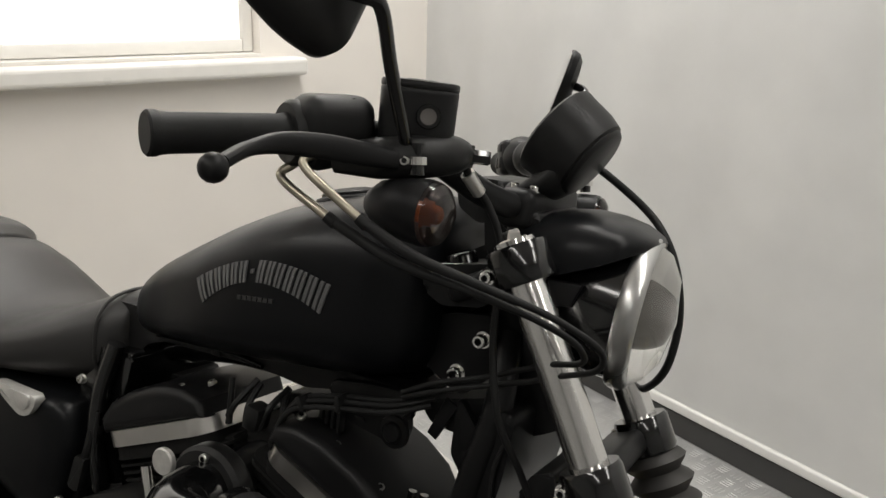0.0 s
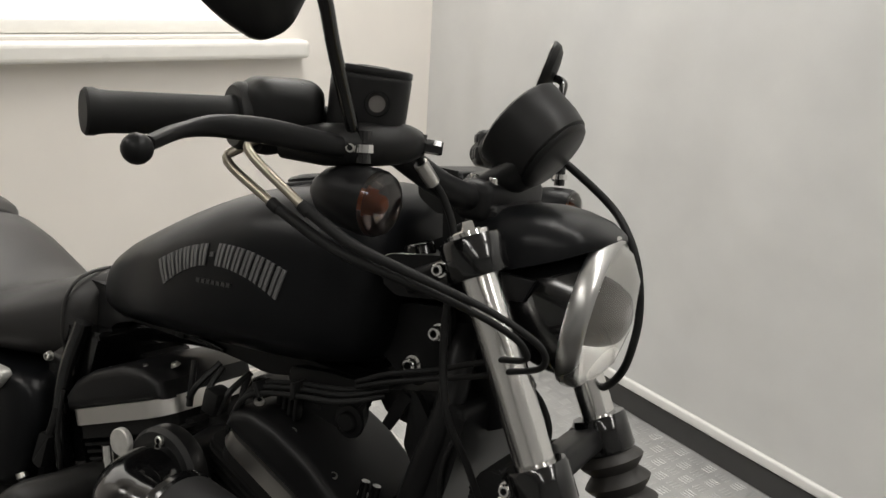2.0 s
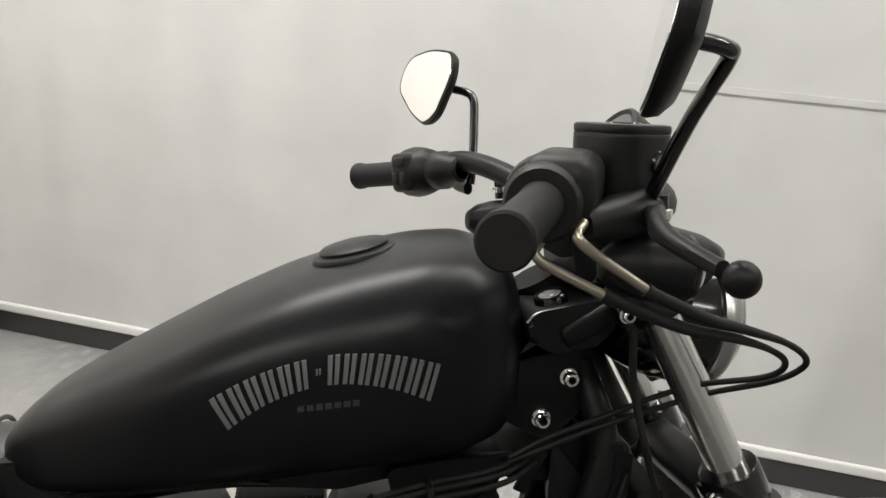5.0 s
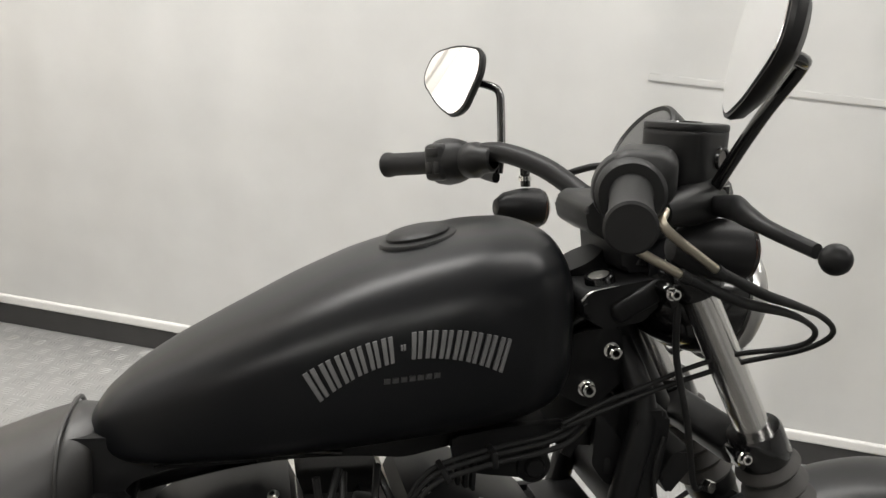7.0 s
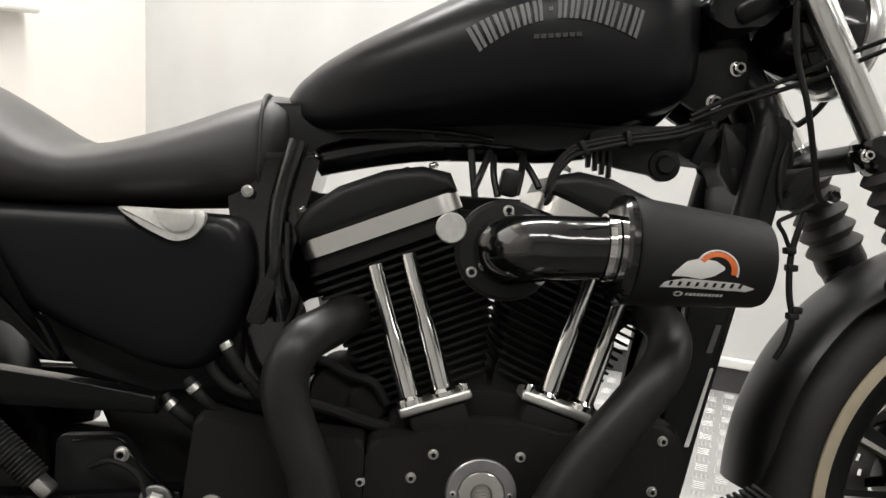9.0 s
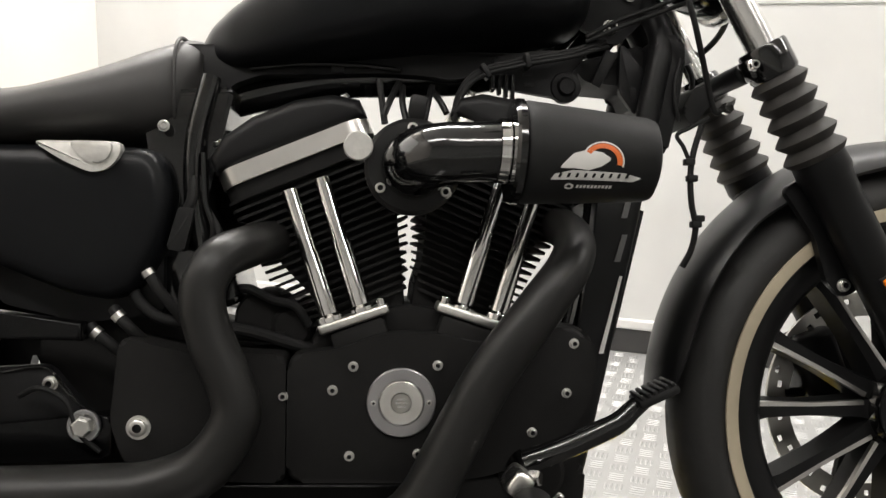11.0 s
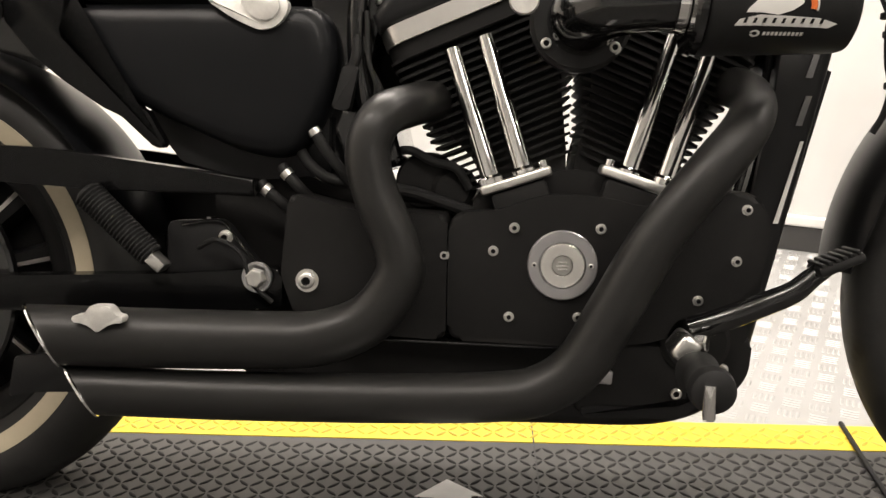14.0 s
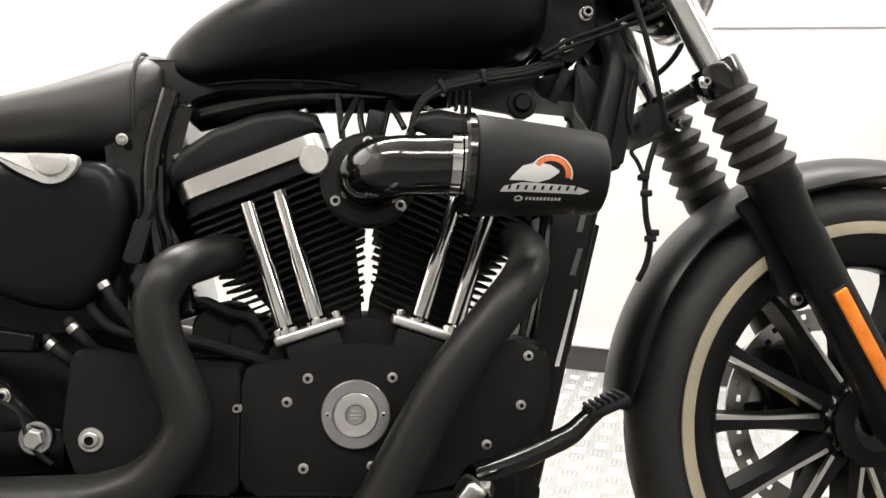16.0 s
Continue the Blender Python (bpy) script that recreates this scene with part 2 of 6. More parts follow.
def add_lathe(bm, profile, origin, axis, n=32, up=None):
    """Turns a profile of (radius, distance along the axis) round the axis."""
    axis = Vector(axis).normalized()
    side = (Vector(up) - axis * Vector(up).dot(axis)).normalized() if up else axis.orthogonal().normalized()
    other = axis.cross(side)
    origin = Vector(origin)
    rings = []
    for r, d in profile:
        if r < 1e-6:
            rings.append([bm.verts.new(origin + axis * d)])
        else:
            rings.append([bm.verts.new(origin + axis * d + (side * math.cos(2 * math.pi * k / n) + other * math.sin(2 * math.pi * k / n)) * r) for k in range(n)])
    for a, b in zip(rings, rings[1:]):
        for k in range(n):
            j = (k + 1) % n
            if len(a) == 1 and len(b) == 1:
                continue
            if len(a) == 1:
                bm.faces.new((a[0], b[j], b[k]))
            elif len(b) == 1:
                bm.faces.new((a[k], a[j], b[0]))
            else:
                bm.faces.new((a[k], a[j], b[j], b[k]))
    return rings


def lathe(profile, origin, axis, n=32):
    bm = bmesh.new()
    add_lathe(bm, profile, origin, axis, n)
    return bm


def add_box(bm, size, matrix, bevel=0.0, segments=2):
    r = bmesh.ops.create_cube(bm, size=1, matrix=matrix @ Matrix.Diagonal((*size, 1)))
    if bevel:
        edges = {e for v in r["verts"] for e in v.link_edges}
        bmesh.ops.bevel(bm, geom=list(edges), offset=bevel, segments=segments, profile=0.5, affect="EDGES")


def box(size, matrix, bevel=0.0, segments=2):
    bm = bmesh.new()
    add_box(bm, size, matrix, bevel, segments)
    return bm


def span(x0, x1, y0, y1, z0, z1, bevel=0.0, segments=2):
    """A box from its limits."""
    return box((x1 - x0, y1 - y0, z1 - z0), Matrix.Translation(((x0 + x1) / 2, (y0 + y1) / 2, (z0 + z1) / 2)), bevel, segments)


def add_plate(bm, outline, y0, y1, bevel=0.0, segments=2, holes=()):
    """An outline of (x, z), pushed from y0 to y1, with rounded rims."""
    start = set(bm.verts)
    a = [bm.verts.new((x, y0, z)) for x, z in outline]
    b = [bm.verts.new((x, y1, z)) for x, z in outline]
    n = len(a)
    bm.faces.new(a)
    bm.faces.new(b[::-1])
    for k in range(n):
        bm.faces.new((a[k], b[k], b[(k + 1) % n], a[(k + 1) % n]))
    if bevel:
        rim = set()
        for ring in (a, b):
            for k in range(n):
                e = bm.edges.get((ring[k], ring[(k + 1) % n]))
                rim.add(e)
        bmesh.ops.bevel(bm, geom=list(rim), offset=bevel, segments=segments, profile=0.5, affect="EDGES")


def plate(outline, y0, y1, bevel=0.0, segments=2):
    bm = bmesh.new()
    add_plate(bm, outline, y0, y1, bevel, segments)
    return bm


def rounded(pts, radius, steps=5):
    """A polygon with rounded corners."""
    out = []
    n = len(pts)
    for i in range(n):
        p, a, b = Vector(pts[i]), Vector(pts[i - 1]), Vector(pts[(i + 1) % n])
        r = min(radius, (a - p).length * 0.45, (b - p).length * 0.45)
        s, e = p + (a - p).normalized() * r, p + (b - p).normalized() * r
        for k in range(steps + 1):
            t = k / steps
            out.append(tuple((1 - t) ** 2 * s + 2 * t * (1 - t) * p + t * t * e))
    return out


def loft(loops, caps=True, close=True):
    bm = bmesh.new()
    rings = [[bm.verts.new(p) for p in loop] for loop in loops]
    n = len(rings[0])
    for a, b in zip(rings, rings[1:]):
        for k in range(n if close else n - 1):
            bm.faces.new((a[k], a[(k + 1) % n], b[(k + 1) % n], b[k]))
    if caps:
        bm.faces.new(rings[0])
        bm.faces.new(rings[-1][::-1])
    return bm


def bolt_mesh(r=0.006, h=0.006):
    """A socket-head cap screw that looks to -y: rim, sunk socket."""
    return [(0, 0.0), (r * 1.25, 0.0), (r * 1.25, 0.0012), (r, 0.0014), (r, h - 0.001), (r * 0.85, h), (r * 0.55, h), (r * 0.5, h * 0.45), (0, h * 0.45)]


def bolt(parent, at, axis=(0, -1, 0), r=0.006, h=0.006, mat=None, name="bolt"):
    bm = lathe(bolt_mesh(r, h), at, axis, 16)
    base, way = Vector(at), Vector(axis).normalized()
    for f in bm.faces:  # the shade in the sunk socket is painted in as black
        f.material_index = 1 if max(((v.co - base).cross(way)).length for v in f.verts) < r * 0.56 else 0
    ob = part(name, bm, mat or ZINC, parent)
    ob.data.materials.append(SATIN)
    return ob


# ---- the room ----
T = 0.15
structure("wall_plain", span(-T, LONG, -T, 0, 0, HIGH), WALL, ROOM, "smooth light grey painted wall", "wall")
structure("wall_end", span(LONG, LONG + T, -T, WIDE + T, 0, HIGH), WALL_END_GREY, ROOM, "unseen mid-grey end wall, added to close the room", "wall")
structure("wall_rear", span(-T, LONG, WIDE, WIDE + T, 0, HIGH), WALL_REAR_GREY, ROOM, "unseen mid-grey rear wall, added to close the room", "wall")
# window wall, with its opening
W0, W1, SILL, HEAD = 0.655, 2.5, 0.968, 2.15
structure("wall_window_1", span(-T, 0, 0, W0, 0, HIGH), WALL_WARM, ROOM, "warm white painted wall beside the window", "wall")
structure("wall_window_2", span(-T, 0, W1, WIDE, 0, HIGH), WALL_WARM, ROOM, "warm white painted wall beside the window", "wall")
structure("wall_window_3", span(-T, 0, W0, W1, 0, SILL), WALL_WARM, ROOM, "warm white painted wall below the window", "wall")
structure("wall_window_4", span(-T, 0, W0, W1, HEAD, HIGH), WALL_WARM, ROOM, "warm white painted wall above the window", "wall")
structure("ceiling", span(-T, LONG + T, -T, WIDE + T, HIGH, HIGH + T), CEILING, ROOM, "plain white ceiling", "ceiling")
structure("floor", span(-T, LONG + T, -T, WIDE + T, -0.12, -0.003), FLOOR, ROOM, "worn silver tread-plate floor", "floor")


def added_ceiling_light(u, w, ln, wd, power):
    """A long flat light fitting under the ceiling, out of view, added to light the room."""
    base = thing("added_ceiling_light", room_matrix(u, w, HIGH), "unseen ceiling light panel, added to light the room", "ceiling light", "ceiling lights")
    part("housing", span(-ln / 2, ln / 2, -wd / 2, wd / 2, -0.045, -0.001, 0.006), TRIM_WHITE, base)
    part("diffuser", span(-ln / 2 + 0.02, ln / 2 - 0.02, -wd / 2 + 0.02, wd / 2 - 0.02, -0.050, -0.0455), PANEL, base, "glowing white diffuser", 0)
    lamp = bpy.data.lights.new("panel_lamp", "AREA")
    lamp.shape, lamp.size, lamp.size_y, lamp.energy, lamp.color = "RECTANGLE", ln - 0.06, wd - 0.06, power, (1.0, 0.982, 0.945)
    ob = new("panel_lamp", lamp)
    ob.parent = base
    ob.matrix_local = Matrix.Translation((0, 0, -0.055))
    return base


# unseen panels: one row added to brighten the walls, one as front fill
for u, wall_side, room_side in ((0.9, 30, 9), (2.6, 13, 8), (4.3, 9, 5)):
    added_ceiling_light(u, 0.7, 1.5, 0.30, wall_side)
    added_ceiling_light(u, 3.0, 1.5, 0.30, room_side)

# skirting: dark strip with a pale capping
for nm, m, ln in (("skirting_1", ROOM, LONG), ("skirting_2", ROOM @ Matrix(((0, 1, 0, 0), (1, 0, 0, 0), (0, 0, 1, 0), (0, 0, 0, 1))), WIDE)):
    structure(nm, span(0.013, ln, 0.0015, 0.012, -0.002, 0.066, 0.002), SKIRT, m, "charcoal skirting strip along the wall foot", "skirting")
    structure(nm.replace("skirting", "trim"), span(0.018, ln, 0.0015, 0.017, 0.068, 0.099, 0.007, 3), CAPPING, m, "pale rounded capping above the dark skirting", "trim")
structure("trim_3", span(2.01, 4.12, 0.0003, 0.0028, 0.990, 1.008, 0.0024, 4), WALL, ROOM, "narrow white rail on the wall", "rail")

# window: sill, frame and bright pane
structure("window_sill", span(0.0, 0.075, 0.520, W1 + 0.11, 0.905, 0.962, 0.014, 3), TRIM_WHITE, ROOM, "white painted window sill board", "sill")
window = thing("window_1", ROOM, "white framed window with a bright daylit pane", "window")
window["kind"] = "structure"
part("window_board", span(-T + 0.002, 0.001, W0, W1, SILL - 0.004, SILL + 0.004), TRIM_WHITE, window)
part("window_frame", span(-0.10, -0.055, W0 + 0.001, W0 + 0.035, SILL + 0.006, HEAD - 0.001, 0.004), TRIM_WHITE, window)
part("window_frame", span(-0.10, -0.055, W1 - 0.035, W1 - 0.001, SILL + 0.006, HEAD - 0.001, 0.004), TRIM_WHITE, window)
part("window_frame", span(-0.10, -0.055, W0 + 0.036, W1 - 0.036, SILL + 0.006, SILL + 0.045, 0.004), TRIM_WHITE, window)
part("window_frame", span(-0.10, -0.055, W0 + 0.036, W1 - 0.036, HEAD - 0.04, HEAD - 0.001, 0.004), TRIM_WHITE, window)
part("pane", span(-0.085, -0.075, W0 + 0.036, W1 - 0.036, SILL + 0.046, HEAD - 0.041), BLIND, window, "frosted daylit pane", 0)

# rubber mat under the wheels, with yellow edges (runs along the machine, slightly askew)
MATM = pose(0, 0, 0, 0, 0, 2.2)
MAT0, MAT1 = 0.170, 0.249
structure("mat_black", span(-1.7, 2.4, -2.3, MAT0, -0.0025, 0.0), MAT_BLACK, MATM, "black rubber tread-plate mat", "floor mat")
structure("mat_edge", span(-1.7, 2.4, MAT0 + 0.001, MAT1, -0.0025, 0.001), MAT_YELLOW, MATM, "yellow safety edge of the mat", "mat edge")


def tread(name, x0, x1, y0, y1, z, height, mat, parent, pitch=0.0185, keep=None):
    """Raised lozenges in two leanings by turns, as pressed into tread plate."""
    verts, faces = [], []
    half, wide = 0.0115, 0.0038
    base = [(-1, 0), (-0.55, 0.72), (0, 1), (0.55, 0.72), (1, 0), (0.55, -0.72), (0, -1), (-0.55, -0.72)]
    nx, ny = int((x1 - x0) / pitch), int((y1 - y0) / pitch)
    for i in range(nx + 1):
        for j in range(ny + 1):
            cx, cy = x0 + i * pitch, y0 + j * pitch
            if not (x0 + 0.008 < cx < x1 - 0.008 and y0 + 0.008 < cy < y1 - 0.010 or keep) or keep and not keep(cx, cy):
                continue
            a = radians(45 if (i + j) % 2 else -45)
            c, s = math.cos(a), math.sin(a)
            o = len(verts)
            for k, h in ((1.0, 0.0), (0.62, height)):
                for u, v in base:
                    u, v = u * half * (1 if k == 1.0 else 0.80), v * wide * k
                    verts.append((cx + u * c - v * s, cy + u * s + v * c, z + h))
            for q in range(8):
                r = (q + 1) % 8
                faces.append((o + q, o + r, o + 8 + r, o + 8 + q))
            faces.append(tuple(range(o + 8, o + 16)))
    me = bpy.data.meshes.new(name)
    me.from_pydata(verts, [], faces)
    me.shade_smooth()
    me.set_sharp_from_angle(angle=radians(50))
    me.materials.append(mat)
    ob = new(name, me)
    ob.parent = parent
    return tagged(ob, "", "", "", "stuff")


mat_ob, edge_ob, floor_ob = bpy.data.objects["mat_black"], bpy.data.objects["mat_edge"], bpy.data.objects["floor"]
tread("mat_tread", -1.30, 1.40, MAT0 - 0.0185 * 26 - 0.005, MAT0 - 0.005, 0.0, 0.0013, LOZENGE, mat_ob)
tread("edge_tread", -1.30, 1.40, MAT0 + 0.0025, MAT1 + 0.004, 0.001, 0.0013, LOZENGE_Y, edge_ob)
mat_inv = MATM.inverted()


def open_floor(u, w):
    p = mat_inv @ (ROOM @ Vector((u, w, 0)))
    return p.y > MAT1 + 0.01


def bar_plate(name, x0, x1, y0, y1, z, mat, parent, keep, pitch=0.046):
    """Groups of four short raised bars, laid along and across by turns."""
    verts, faces = [], []
    half, wide, high = 0.0150, 0.0027, 0.0008
    for i in range(int((x1 - x0) / pitch)):
        for j in range(int((y1 - y0) / pitch)):
            cx, cy = x0 + (i + 0.5) * pitch, y0 + (j + 0.5) * pitch
            if not keep(cx, cy):
                continue
            for q in range(4):
                off = (q - 1.5) * 0.0098
                o = len(verts)
                for k, h in ((1.0, 0.0), (0.62, high)):
                    for u, v in ((-1, 0), (-0.75, 1), (0.75, 1), (1, 0), (0.75, -1), (-0.75, -1)):
                        u, v = u * half * (1 if k == 1.0 else 0.86), off + v * wide * k
                        verts.append((cx + u, cy + v, z + h) if (i + j) % 2 else (cx + v, cy + u, z + h))
                for c in range(6):
                    r = (c + 1) % 6
                    faces.append((o + c, o + r, o + 6 + r, o + 6 + c))
                faces.append(tuple(range(o + 6, o + 12)))
    me = bpy.data.meshes.new(name)
    me.from_pydata(verts, [], faces)
    me.materials.append(mat)
    ob = new(name, me)
    ob.parent = parent
    return tagged(ob, "", "", "", "stuff")


bar_plate("floor_tread", 0.02, 3.7, 0.02, 2.4, -0.003, FLOOR_BAR, floor_ob, open_floor)
# white arrow on the mat, seam between its sheets, thin rod left on it
structure("floor_marking", loft([[(-0.149, 0.074, 0.0002), (-0.191, 0.026, 0.0002), (-0.165, 0.026, 0.0002), (-0.190, -0.45, 0.0002), (-0.090, -0.45, 0.0002), (-0.112, 0.035, 0.0002), (-0.096, 0.035, 0.0002)],
                                 [(-0.149, 0.074, 0.0016), (-0.191, 0.026, 0.0016), (-0.165, 0.026, 0.0016), (-0.190, -0.45, 0.0016), (-0.090, -0.45, 0.0016), (-0.112, 0.035, 0.0016), (-0.096, 0.035, 0.0016)]]), MARK_WHITE, Matrix.Translation((0.008, -0.022, 0)), "white painted arrow on the mat", "floor marking")
structure("mat_seam", span(-0.0082, -0.0058, -2.3, MAT1, 0.0004, 0.0014), SKIRT, MATM, "dark seam between two mat sheets", "seam")
rod = thing("thin_rod", Matrix.Identity(4), "thin black rod lying on the mat", "rod")
part("rod", tube([(0.49, 0.27, 0.005), (0.484, 0.18, 0.005), (0.478, 0.08, 0.005), (0.470, -0.10, 0.005)], 0.004, 10), RUBBER, rod)
# ---- the motorcycle: x forward, y to its left, z up from the ground, leaning on its side stand ----
LEAN = 10.05
bike = thing("motorcycle", pose(0, 0, 0, -LEAN, 0, 0) @ Matrix.Translation((0, 0, 0.019)) @ Matrix.Scale(0.95, 4),
             "matte black cruiser motorcycle leaning on its side stand", "motorcycle")
AXLE_F = (0.736, 0, 0.315)
AXLE_R = (-0.902, 0, 0.290)


def wheel(name, axle, r_out, r_rim, width, stripe, spokes, disc_y, disc_r, disc_w=0.036):
    """A cast wheel: tyre with a tan stripe, rim, hub, spokes with bright machined edges, brake disc."""
    ax, ay, az = axle
    w = part(name, lathe([(0.028, -0.05), (0.042, -0.05), (0.046, -0.04), (0.05, -0.02), (0.05, 0.03), (0.06, 0.05), (0.028, 0.06)], axle, (0, -1, 0), 32), SATIN, bike,
             "black cast wheel with machined silver spoke edges")
    h = width / 2
    prof = []
    for k in range(25):
        a = -math.pi * 0.60 + math.pi * 1.20 * k / 24
        rr = r_out - h * 0.86 + h * 0.86 * math.cos(a)
        prof.append((rr, h * math.sin(a) if abs(a) < math.pi / 2 else math.copysign(h - (abs(a) - math.pi / 2) * 0.018, a)))
    prof = [(r_rim, -h * 0.72)] + prof + [(r_rim, h * 0.72)]
    prof = [(r_rim, prof[0][1])] + [p for p in prof if p[0] >= r_rim - 1e-4] + [(r_rim, prof[-1][1])]
    count = 192
    tyre_bm = lathe(prof, axle, (0, -1, 0), count)
    tyre_bm.verts.ensure_lookup_table()
    for i, (pr, py) in enumerate(prof):  # slanted grooves across the shoulders of the tread
        if 0.15 < abs(py) / h < 0.86 and pr > r_out - h * 0.62:
            for k in range(count):
                if (k + i * (1 if py > 0 else -1)) % 12 == 0:
                    v = tyre_bm.verts[i * count + k]
                    d = Vector((v.co.x - ax, 0, v.co.z - az)).normalized()
                    v.co -= d * 0.0045
    lean = radians(LEAN)
    for v in tyre_bm.verts:  # the tread flattens where it stands
        v.co.z = max(v.co.z, (0.001 + math.sin(lean) * v.co.y) / math.cos(lean) - 0.02)
    part("tyre", tyre_bm, TYRE, w, "black rubber tyre with worn tread")
    s0, s1, off = stripe
    for side, nm in ((1, "tyre_stripe"), (-1, "tyre_stripe")):
        y = h * off
        part(nm, lathe([(s1, y - 0.002), (s1, y + 0.0016), ((s0 + s1) / 2, y + 0.0024), (s0, y + 0.0008), (s0, y - 0.003)], axle, (0, -side, 0), 96), TAN, w, "faded tan sidewall stripe")
    rim = [(r_rim + 0.010, h * 0.62), (r_rim + 0.012, h * 0.74), (r_rim + 0.004, h * 0.78), (r_rim - 0.006, h * 0.74), (r_rim - 0.024, h * 0.64), (r_rim - 0.034, h * 0.45), (r_rim - 0.036, h * 0.2),
           (r_rim - 0.036, -h * 0.2), (r_rim - 0.034, -h * 0.45), (r_rim - 0.024, -h * 0.64), (r_rim - 0.006, -h * 0.74), (r_rim + 0.004, -h * 0.78), (r_rim + 0.010, -h * 0.62)]
    part("rim", lathe(rim, axle, (0, -1, 0), 96), SATIN, w)
    ri, ro = 0.045, r_rim - 0.018
    loops = []
    for t in range(7):
        q = t / 6
        r = ri + (ro - ri) * q
        wd = 0.0135 + 0.004 * abs(q - 0.5) * 2 + (0.012 * max(0, q - 0.82) / 0.18) + (0.010 * max(0, 0.2 - q) / 0.2)
        dp = 0.019 - 0.004 * q
        loops.append([(r, -dp, -wd * 0.55), (r, -dp, wd * 0.55), (r, dp, wd), (r, dp, -wd)])
    spoke_bm = loft(loops)
    spoke_me = finish("spoke", spoke_bm, SATIN, 30)
    edge_mes = []
    for sgn in (-1, 1):
        lo = []
        for t in range(7):
            q = t / 6
            r = ri + 0.02 + (ro - ri - 0.035) * q
            q2 = (r - ri) / (ro - ri)
            wd = 0.0135 + 0.004 * abs(q2 - 0.5) * 2
            dp = 0.019 - 0.004 * q2
            lo.append([(r, -dp - 0.001, sgn * wd * 0.40), (r, -dp - 0.001, sgn * wd * 0.80), (r, -dp + 0.006, sgn * (wd * 0.80 + 0.0005)), (r, -dp + 0.004, sgn * wd * 0.45)])
        edge_mes.append(finish("spoke_edge", loft(lo), POLISHED, 30))
    for k in range(spokes):
        m = Matrix.Translation(axle) @ Matrix.Rotation(2 * math.pi * (k + 0.5) / spokes, 4, "Y")
        for nm, me in (("spoke", spoke_me), ("spoke_edge", edge_mes[k % 2])):
            ob = new(nm, me)
            ob.parent, ob.matrix_local = w, m
    # brake disc with a ring of holes, carried by five arms
    d = bmesh.new()
    n = 90
    rr = [disc_r - disc_w * q for q in (0, 0.2, 0.44, 0.7, 1)]
    for face in (0, 1):
        y = disc_y + (0.0025 if face else -0.0025)
        v = [[d.verts.new((ax + r * math.cos(2 * math.pi * k / n), y, az + r * math.sin(2 * math.pi * k / n))) for k in range(n)] for r in rr]
        for i in range(4):
            for k in range(n):
                if i == 1 and k % 5 == 0 or i == 2 and k % 5 == 2:
                    continue
                j = (k + 1) % n
                d.faces.new((v[i][k], v[i][j], v[i + 1][j], v[i + 1][k]))
        if face == 0:
            v0 = v
    for i in (0, 4):
        for k in range(n):
            j = (k + 1) % n
            d.faces.new((v0[i][k], v0[i][j], v[i][j], v[i][k]))
    part("brake_disc", d, STEEL, w, "drilled steel brake disc")
    for k in range(5):
        a = 2 * math.pi * k / 5 + 0.3
        arm = bmesh.new()
        add_tube(arm, [(ax + 0.05 * math.cos(a), disc_y, az + 0.05 * math.sin(a)), (ax + (disc_r - 0.03) * math.cos(a + 0.25), disc_y, az + (disc_r - 0.03) * math.sin(a + 0.25))], 0.008, 8)
        part("disc_arm", arm, SATIN, w)
    if disc_y < 0:
        part("hub_plate", lathe([(0, 0.0), (0.196, 0.0), (0.2, -0.004), (0.2, -0.012), (0, -0.012)], (ax, 0.03, az), (0, -1, 0), 48), SATIN, w)
    part("hub_cap", lathe([(0, 0.062), (0.030, 0.062), (0.036, 0.058), (0.036, 0.04), (0.055, 0.036), (0.058, 0.03), (0.058, 0.0)], axle, (0, -1, 0), 40), GLOSS, w)
    for k in range(5):
        a = 2 * math.pi * k / 5 + 0.45
        bolt(w, (ax + 0.047 * math.cos(a), -0.036, az + 0.047 * math.sin(a)), r=0.0055)
    return w


front_wheel = wheel("front_wheel", AXLE_F, 0.352, 0.262, 0.114, (0.2755, 0.2930, 0.985), 13, 0.072, 0.166)
rear_wheel = wheel("rear_wheel", AXLE_R, 0.338, 0.222, 0.150, (0.246, 0.271, 0.985), 13, -0.095, 0.150, 0.020)


def fork_at(z):
    return 0.349 + (1.035 - z) * 0.546


